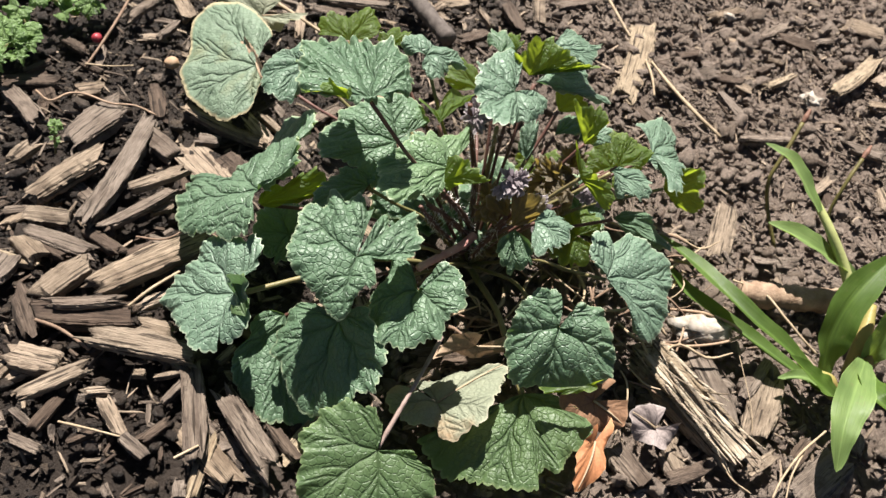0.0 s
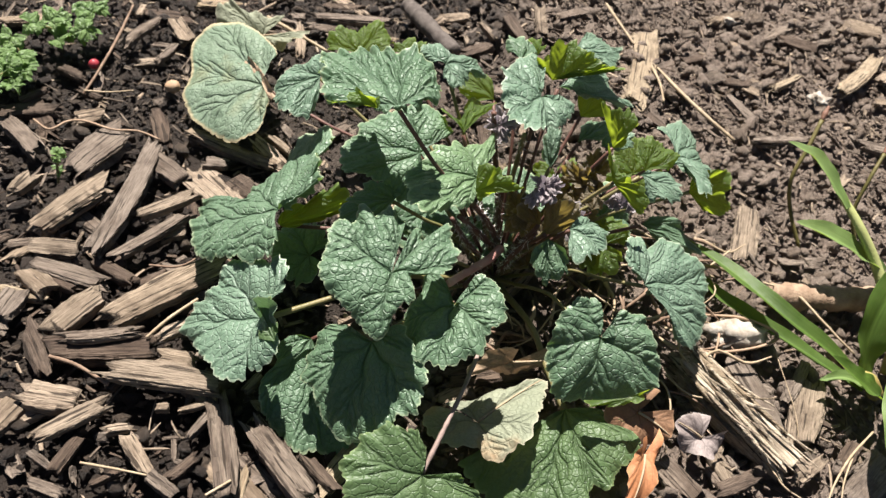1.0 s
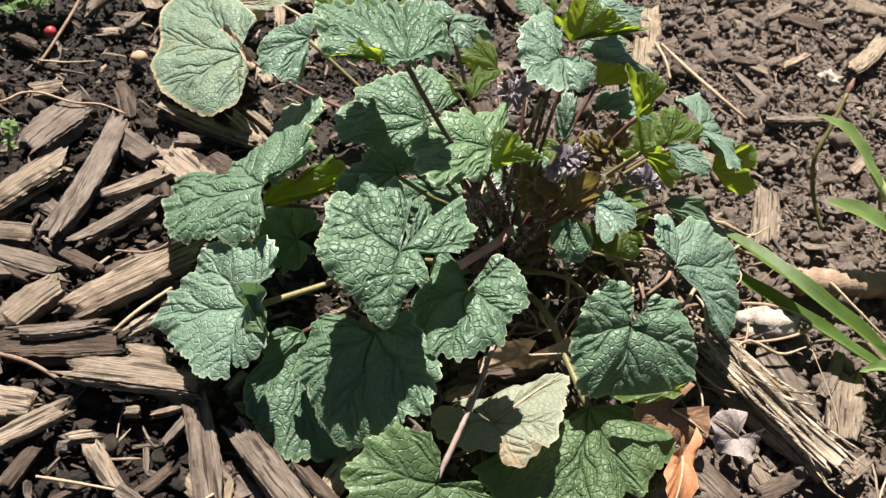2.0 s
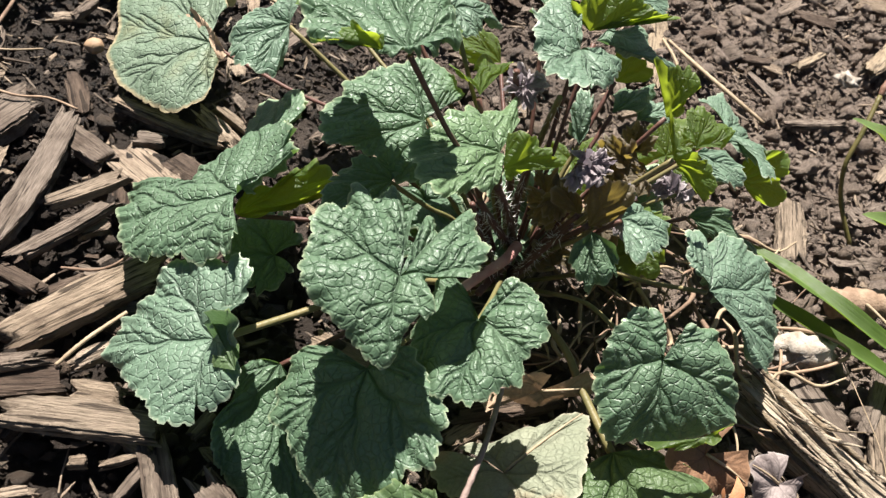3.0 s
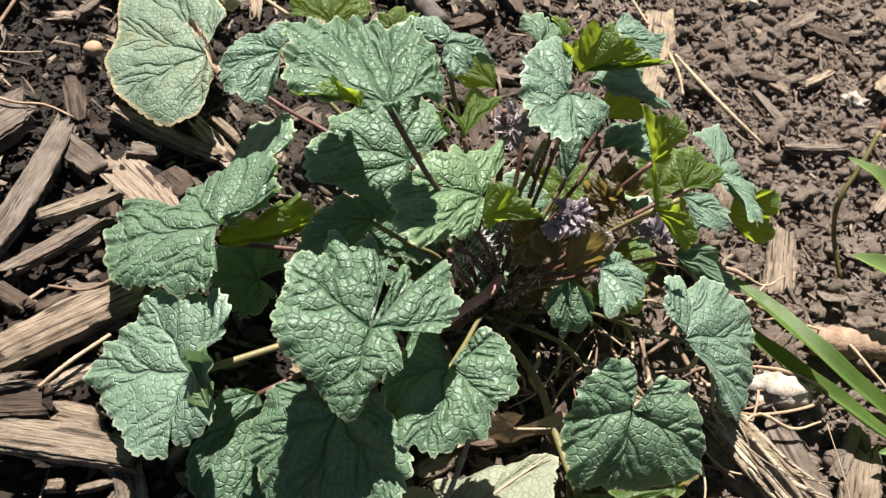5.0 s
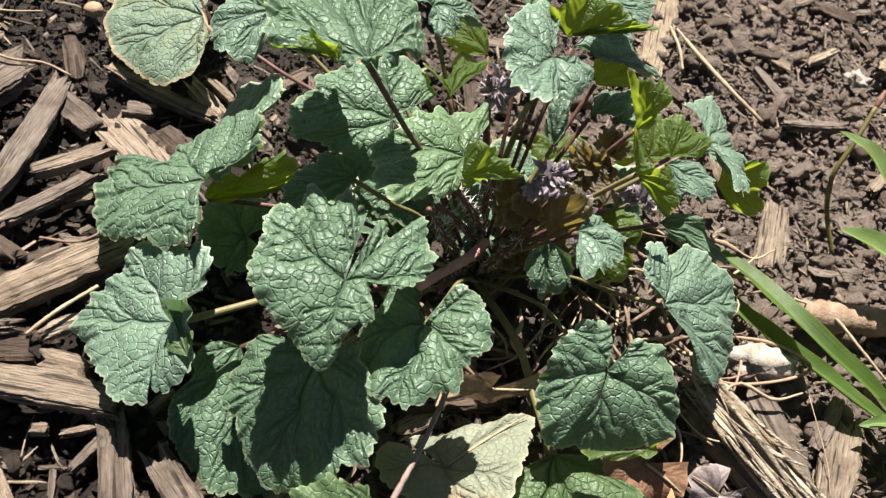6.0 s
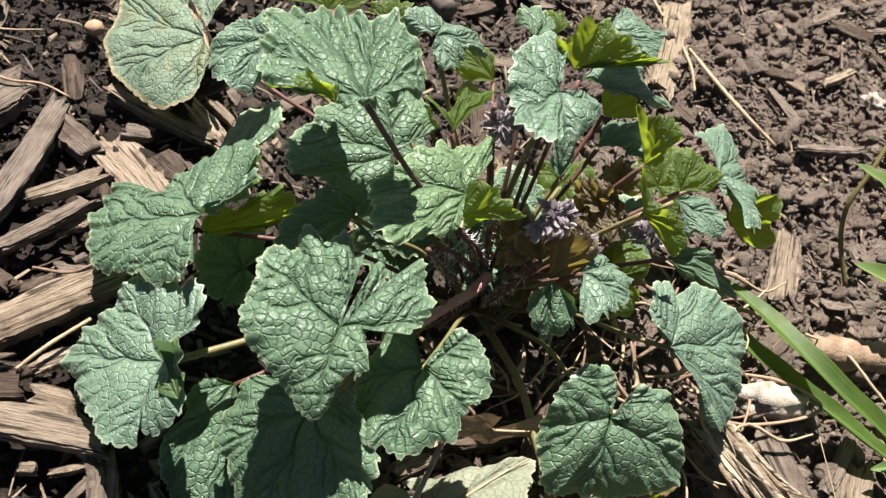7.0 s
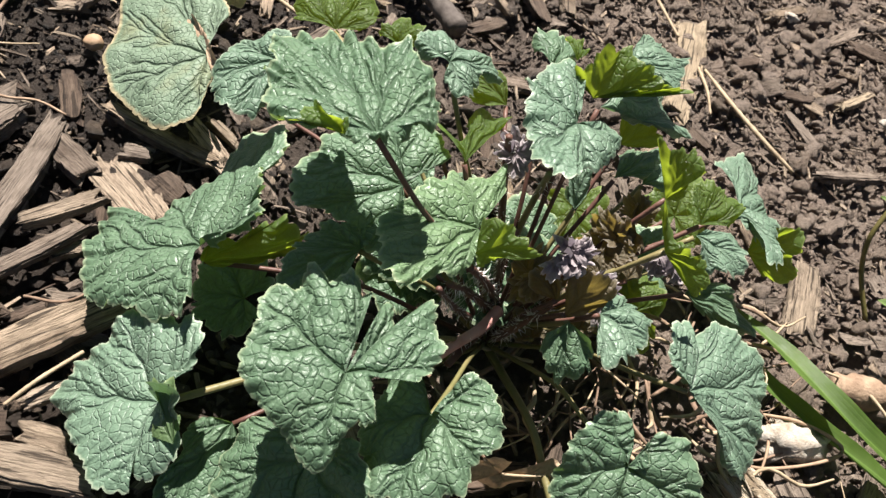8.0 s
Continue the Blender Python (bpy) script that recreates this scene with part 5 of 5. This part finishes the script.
strand("stick", [(-0.034, 0.584, 0.010), (-0.018, 0.565, 0.011), (0.005, 0.541, 0.010)], [5.5, 6, 5.5], DARK_BARK, "thick dark grey brown stick lying on mulch", "stick")
strand("stick", [(0.202, 0.390, 0.008), (0.228, 0.394, 0.009), (0.264, 0.403, 0.009)], [7, 7.5, 6.5], WOOD_ROUND, "smooth light brown round stick on soil", "stick")
strand("dry_stalk", [(-0.116, 0.531, 0.014), (-0.094, 0.518, 0.016), (-0.072, 0.509, 0.014)], [1.6, 1.5, 1.3], STRAW, "straw-coloured dry stalk lying on mulch", "stalk")
strand("dry_stalk", [(0.0335, 0.234, 0.0295), (0.038, 0.249, 0.036), (0.043, 0.268, 0.039), (0.048, 0.293, 0.034)], [1.5, 1.4, 1.3, 1.2], STEM_PINK_DRY, "pinkish grey dry stalk resting across a dead leaf", "stalk")
strand("twig", [(-0.211, 0.406, 0.005), (-0.200, 0.401, 0.005), (-0.193, 0.409, 0.006), (-0.183, 0.410, 0.008), (-0.167, 0.408, 0.008), (-0.155, 0.413, 0.006), (-0.142, 0.411, 0.005)], [0.8, 0.9, 0.9, 0.7], ROOT, "thin curving reddish brown root on soil", "root")
strand("twig", [(-0.198, 0.516, 0.012), (-0.195, 0.483, 0.010), (-0.194, 0.451, 0.008), (-0.196, 0.435, 0.004)], [1.0, 1.3, 1.2, 1.0], TWIG, "thin brown twig leaning on mulch", "twig")
strand("twig", [(-0.196, 0.436, 0.006), (-0.183, 0.439, 0.006), (-0.171, 0.446, 0.005)], [0.8, 0.7, 0.5], STRAW, "thin pale twig on soil", "twig")
strand("twig", [(0.143, 0.581, 0.005), (0.157, 0.555, 0.008), (0.175, 0.533, 0.008), (0.193, 0.521, 0.004)], [1.2, 1.7, 1.9, 1.2], STRAW, "tan curved twig on crumbly soil", "twig")
strand("twig", [(0.139, 0.581, 0.005), (0.144, 0.562, 0.006), (0.147, 0.546, 0.004)], [1.2, 1.2, 0.8], STRAW, "short pale twig on soil", "twig")
strand("twig", [(0.105, 0.646, 0.006), (0.114, 0.625, 0.007), (0.126, 0.602, 0.006)], [1.5, 1.4, 1.0], STRAW, "tan twig on mulch", "twig")
strand("twig", [(-0.103, 0.219, 0.006), (-0.089, 0.219, 0.007), (-0.076, 0.220, 0.005)], [0.8, 0.8, 0.6], STRAW, "thin whitish twig on dark soil", "twig")
strand("twig", [(-0.050, 0.216, 0.007), (-0.042, 0.224, 0.008)], [0.9, 0.8], STRAW, "short pale twig end", "twig")
strand("twig", [(-0.099, 0.281, 0.010), (-0.092, 0.292, 0.013), (-0.084, 0.306, 0.012)], [1.0, 1.1, 1.0], STRAW, "straight pale twig across chips", "twig")
strand("twig", [(-0.113, 0.321, 0.010), (-0.098, 0.322, 0.013), (-0.088, 0.332, 0.016)], [0.8, 0.8, 0.6], TWIG, "thin brown twig on chips", "twig")
strand("twig", [(-0.135, 0.262, 0.009), (-0.122, 0.260, 0.010), (-0.106, 0.255, 0.008)], [1.2, 1.2, 1.0], TWIG, "dark twig between chips", "twig")
strand("root", [(0.138, 0.316, 0.012), (0.141, 0.308, 0.014), (0.142, 0.297, 0.012), (0.138, 0.279, 0.008)], [0.6, 0.7, 0.6, 0.5], STRAW, "thin pale root hanging by the rosette", "root")
strand("root", [(0.162, 0.364, 0.010), (0.180, 0.364, 0.014), (0.195, 0.360, 0.015), (0.199, 0.356, 0.013), (0.188, 0.349, 0.011), (0.167, 0.340, 0.012), (0.149, 0.337, 0.014)], [1.0, 1.0, 1.1, 1.1, 1.0, 0.8], ROOT, "looping pinkish tan root on mulch", "root")
strand("root", [(0.170, 0.362, 0.010), (0.169, 0.350, 0.011), (0.167, 0.339, 0.008)], [1.0, 0.9, 0.6], ROOT, "thin tan root on mulch", "root")
strand("root", [(0.142, 0.323, 0.008), (0.152, 0.313, 0.010), (0.166, 0.314, 0.008), (0.174, 0.312, 0.005)], [0.6, 0.6, 0.5, 0.4], STRAW, "fine pale root strand", "root")
strand("root", [(0.196, 0.365, 0.010), (0.201, 0.342, 0.009), (0.207, 0.319, 0.006), (0.208, 0.305, 0.004)], [0.25, 0.3, 0.25, 0.25], STRAW, "fine white root thread", "root")
strand("root", [(0.244, 0.315, 0.008), (0.229, 0.297, 0.010), (0.220, 0.282, 0.008), (0.216, 0.272, 0.006)], [0.8, 0.8, 0.7, 0.6], STRAW, "fine straw-coloured root strand", "root")
strand("root", [(0.233, 0.302, 0.008), (0.224, 0.284, 0.010), (0.222, 0.273, 0.007)], [0.6, 0.6, 0.5], STRAW, "fine straw-coloured root strand", "root")
strand("dry_stalk", [(0.196, 0.394, 0.012), (0.212, 0.389, 0.014), (0.225, 0.375, 0.013), (0.235, 0.367, 0.010), (0.244, 0.363, 0.006)], [0.9, 1.0, 1.0, 0.8], STRAW, "thin bent straw-coloured stalk across a stick", "stalk")
strand("root", [(0.188, 0.289, 0.008), (0.195, 0.276, 0.008), (0.206, 0.272, 0.005)], [0.6, 0.6, 0.5], STRAW, "fine straw-coloured root strand", "root")


def litter(at, reach, count, seed, label):
    """A loose tangle of dry stalks and rootlets on the ground."""
    rng = np.random.default_rng(seed)
    verts, faces = [], []
    for n in range(count):
        x, y = at[0] + reach[0] * rng.uniform(-1, 1), at[1] + reach[1] * rng.uniform(-1, 1)
        turn, length, z = rng.uniform(0, 6.3), rng.uniform(0.014, 0.05), rng.uniform(0.003, 0.014)
        d, s = Vector((math.cos(turn), math.sin(turn), 0)), Vector((-math.sin(turn), math.cos(turn), 0))
        pts = [Vector((x, y, z)) + d * length * q + s * length * rng.uniform(-0.12, 0.12) + Vector((0, 0, rng.uniform(-0.003, 0.004))) for q in (-0.5, -0.2, 0.15, 0.5)]
        r = rng.uniform(0.0003, 0.0012)
        v, f4 = tube([tuple(p) for p in pts], [r * 0.6, r, r, r * 0.4], 6, 12, 0.15, n)
        faces += [tuple(k + len(verts) for k in q) for q in f4]
        verts += list(v)
    tagged(mesh_object("dry_litter", verts, faces, STRAW if seed % 2 else TWIG), label, "litter", kind="stuff")


litter((0.099, 0.369, 0.006), (0.075, 0.05), 48, 41, "loose tan dry stalks and rootlets lying under the rosette")
litter((0.099, 0.369, 0.006), (0.08, 0.055), 60, 42, "loose brown twigs and rootlets lying under the rosette")


def lump(name, at, size, mat, label, category, seed, rough=0.12):
    rng = np.random.default_rng(seed)
    off = rng.uniform(0, 50, 3)
    v = np.array([p * (1 + rough * noise.noise(Vector(p * 2.2 + off)) + (0.4 if rough < 0.5 else 0.8) * rough * noise.noise(Vector(p * 6 + off)) + (0 if rough < 0.5 else 0.3 * noise.noise(Vector(p * 14 + off)))) for p in LUMP_V]) * np.array(size) / 1000
    ob = mesh_object(name, v, LUMP_F, mat)
    ob.location = at
    return tagged(ob, label, category)


lump("pebble", (-0.153, 0.460, 0.002), (4.6, 4.2, 3.6), PEBBLE, "small rounded tan brown pebble on dark soil", "pebble", 1)
paper = lump("papery_scrap", (0.181, 0.358, 0.009), (15, 8, 6), PAPER, "crumpled white papery scrap on mulch", "scrap", 3, 0.6)
paper.rotation_euler = (0, 0, 0.35)
lump("papery_scrap", (0.258, 0.586, 0.004), (6, 5, 3.5), PAPER, "small white crumbly scrap on soil", "scrap", 4, 0.7)
lump("papery_scrap", (0.200, 0.664, 0.003), (4, 3, 2.5), PAPER, "tiny white scrap on soil", "scrap", 5, 0.7)


# ---- frayed chip ----
def frayed_chip(a, b, width, count, seed):
    """A shredded chip whose fibres have come apart along its length."""
    rng = np.random.default_rng(seed)
    a, b = Vector(a), Vector(b)
    thing = tagged(new("frayed_wood_chip"), "shredded pale wood chip with loose fibres on mulch", "wood chip")
    thing.location = a
    along = b - a
    side = Vector((-along.y, along.x, 0)).normalized()
    v, f4 = chip_mesh(along.length * 0.92, width / 1000 * 0.8, 0.006, rng)
    turn = np.array(Euler((0.1, -math.asin(along.z / along.length), math.atan2(along.y, along.x))).to_matrix())
    ob = part("core", v @ turn.T + np.array(along * 0.48), f4, WOOD[5], thing, smooth=False)
    vectors(ob, "grain", v)
    for n in range(count):
        o = rng.uniform(-0.5, 0.5)
        s0 = rng.uniform(-0.04, 0.6)
        s1 = min(s0 + rng.uniform(0.2, 0.8), rng.uniform(0.85, 1.12))
        lift = 0.004 * (1 - (2 * o) ** 2) + rng.uniform(-0.001, 0.0025)
        drift, curl = rng.normal(0, 0.2), rng.normal(0, 0.0028)
        pts = [along * t + side * (width / 1000 * (o + drift * (t - s0) + 0.3 * o * t)) + Vector((0, 0, lift + curl * (3 * q - 1) * q)) for t, q in zip(np.linspace(s0, s1, 4), (0, 0.33, 0.67, 1))]
        thick = rng.choice([0.0004, 0.0007, 0.0012, 0.0019], p=[0.35, 0.3, 0.2, 0.15])
        v, f4 = tube([tuple(p) for p in pts], [thick * 0.5, thick, thick * 0.8, 0.0002], 6, 14, 0.1, n)
        ob = part("fibre", v, f4, WOOD[int(rng.choice([0, 5, 5, 5, 4]))], thing)
        vectors(ob, "grain", v + rng.uniform(-5, 5, 3))


frayed_chip((0.149, 0.337, 0.011), (0.202, 0.286, 0.009), 17, 48, 71)
frayed_chip((0.161, 0.334, 0.007), (0.187, 0.293, 0.005), 9, 14, 72)

# ---- strap-leaved plant ----
def strap(owner, points, width, mat, fold=0.6, name="leaf", tip=0.75):
    """A long blade along a curve, folded a little along its middle."""
    local = [Vector(p) - owner.location for p in points]
    c = spline([tuple(p) for p in local], 34)
    d = np.gradient(c, axis=0)
    d /= np.linalg.norm(d, axis=1)[:, None]
    side = np.cross(d, (0, 0, 1.0))
    side /= np.linalg.norm(side, axis=1)[:, None]
    up = np.cross(side, d)
    u = np.linspace(0, 1, 34)
    w = width / 2000 * np.minimum(1, 0.45 + 1.6 * u) * np.clip((1 - u) / (1 - tip), 0, 1) ** 0.6
    across = np.linspace(-1, 1, 9)
    bow = 0.16 * np.sin(u * 9 + width)[:, None] * across[None] ** 2 + 0.1 * np.sin(u * 23 + width * 2)[:, None] * np.abs(across[None]) ** 3
    v = c[:, None] + w[:, None, None] * (across[None, :, None] * side[:, None] + (fold * np.abs(across)[None] ** 1.2 + bow)[:, :, None] * up[:, None])
    faces = [(i * 9 + j, i * 9 + j + 1, (i + 1) * 9 + j + 1, (i + 1) * 9 + j) for i in range(33) for j in range(8)]
    ob = part(name, v.reshape(-1, 3), faces, mat, owner)
    floats(ob, "keel", np.tile(np.abs(across), 34))
    vectors(ob, "lane", np.column_stack([np.repeat(u * 0.35, 9), np.tile(across, 34) + width, np.zeros(34 * 9)]))
    return ob


strap_plant = tagged(new("strap_leaved_plant"), "strap-leaved bulb plant with upright yellowish green blades and buds", "plant")
strap_plant.location = (0.273, 0.371, 0.000)
strap(strap_plant, [(0.251, 0.338, 0.008), (0.223, 0.348, 0.020), (0.197, 0.361, 0.026), (0.175, 0.384, 0.024), (0.152, 0.410, 0.016)], 10, BLADE)
strap(strap_plant, [(0.244, 0.340, 0.006), (0.218, 0.352, 0.010), (0.193, 0.363, 0.012), (0.174, 0.376, 0.011), (0.160, 0.396, 0.008)], 9, BLADE)
strap(strap_plant, [(0.228, 0.423, 0.050), (0.217, 0.433, 0.058), (0.205, 0.443, 0.064), (0.192, 0.448, 0.066)], 9, BLADE_PALE, tip=0.6)
v, f4 = tube([Vector(p) - strap_plant.location for p in ((0.268, 0.379, 0.008), (0.253, 0.403, 0.028), (0.237, 0.417, 0.044), (0.225, 0.431, 0.052))], [0.0032, 0.0028, 0.002], 10, 24)
part("stalk", v, f4, STALK_PALE, strap_plant, "pale yellowish green stalk")
strap(strap_plant, [(0.259, 0.408, 0.024), (0.244, 0.408, 0.032), (0.227, 0.410, 0.038), (0.204, 0.416, 0.040)], 13, BLADE_PALE)
strap(strap_plant, [(0.244, 0.349, 0.010), (0.241, 0.359, 0.026), (0.245, 0.373, 0.044), (0.262, 0.396, 0.060)], 17, BLADE)
strap(strap_plant, [(0.262, 0.355, 0.020), (0.244, 0.322, 0.038), (0.236, 0.298, 0.038), (0.237, 0.282, 0.026)], 18, BLADE_PALE, 0.25, tip=0.45)
strap(strap_plant, [(0.250, 0.335, 0.010), (0.235, 0.334, 0.020), (0.218, 0.340, 0.028)], 13, BLADE, tip=0.4)
strap(strap_plant, [(0.250, 0.337, 0.010), (0.231, 0.338, 0.016), (0.217, 0.334, 0.015)], 8, BLADE_PALE, tip=0.4)
strap(strap_plant, [(0.262, 0.359, 0.014), (0.256, 0.330, 0.030), (0.262, 0.321, 0.032), (0.277, 0.323, 0.026)], 16, BLADE, tip=0.5)
strap(strap_plant, [(0.267, 0.362, 0.012), (0.268, 0.366, 0.028), (0.272, 0.381, 0.050)], 13, BLADE_PALE)
for a, b2 in (((0.261, 0.355, 0.004), (0.267, 0.389, 0.026)), ((0.266, 0.355, 0.004), (0.279, 0.384, 0.028)), ((0.253, 0.342, 0.003), (0.237, 0.344, 0.014))):
    v, f4 = tube([Vector(a) - strap_plant.location, (Vector(a) + Vector(b2)) / 2 - strap_plant.location + Vector((0, 0, 0.003)), Vector(b2) - strap_plant.location], [0.004, 0.0045, 0.002], 10, 14)
    part("sheath", v, f4, SHEATH, strap_plant, "yellowish brown base sheath")
for points, r in (([(0.227, 0.439, 0.000), (0.216, 0.452, 0.016), (0.209, 0.457, 0.034), (0.213, 0.468, 0.048), (0.218, 0.482, 0.060)], 1.2), ([(0.256, 0.435, 0.010), (0.246, 0.445, 0.028), (0.248, 0.456, 0.046), (0.254, 0.469, 0.056)], 1.1)):
    local = [Vector(p) - strap_plant.location for p in points]
    v, f4 = tube(local, [r / 1000, r / 1000], 8, 24)
    st = part("flower_stem", v, f4, TWIG_GREEN, strap_plant, "thin olive stem")
    d = (local[-1] - local[-2]).normalized()
    v, f4 = tube([local[-1], local[-1] + d * 0.004, local[-1] + d * 0.009], [0.0011, 0.0017, 0.0007], 10, 12)
    part("bud", v, f4, BUD, st, "pinkish brown bud")


# ---- seedlings ----
def seedling(at, spread, count, size, seed, label):
    """A clump of small lobed leaves on short stalks."""
    rng = np.random.default_rng(seed)
    plant = tagged(new("seedling"), label, "seedling", "seedlings in the mulch")
    plant.location = Vector(at)
    for n in range(count):
        a, d = rng.uniform(0, 6.3), spread * math.sqrt(rng.random()) / 1000
        spot = plant.location + Vector((d * math.cos(a), d * math.sin(a), rng.uniform(0.006, 0.02)))
        turn, s = rng.uniform(0, 360), size * rng.uniform(0.7, 1.2)
        edge = [(turn + b, s * r, s * rng.uniform(-0.25, 0.25)) for b, r in ((-160, 0.5), (-125, 0.95), (-95, 0.8), (-60, 1.05), (-30, 0.85), (0, 1.1), (30, 0.85), (60, 1.05), (95, 0.8), (125, 0.95), (160, 0.5))]
        leaf(spot, (rng.uniform(-25, 25), rng.uniform(-35, 15)), edge, mat=SPROUT, tooth=1.3, spacing=3.0, puff=0.5, wave=0.8, dome=0.6, fine=1.3, stalk=tuple(plant.location), owner=plant, thick=0.6, stem=STEM_GREEN)


seedling((-0.224, 0.480, 0.002), 20, 8, 10, 51, "small bright green lobed seedling clump in mulch")
seedling((-0.235, 0.447, 0.002), 18, 7, 11, 52, "small bright green lobed seedling clump in mulch")
seedling((-0.241, 0.420, 0.002), 14, 6, 8, 53, "small bright green lobed seedling clump in mulch")
seedling((-0.180, 0.367, 0.002), 4, 3, 4.5, 54, "tiny green sprout between wood chips")
lump("berry", (-0.199, 0.458, 0.008), (3.2, 3.2, 3), BERRY, "small dark red berry on mulch", "berry", 9, 0.1)
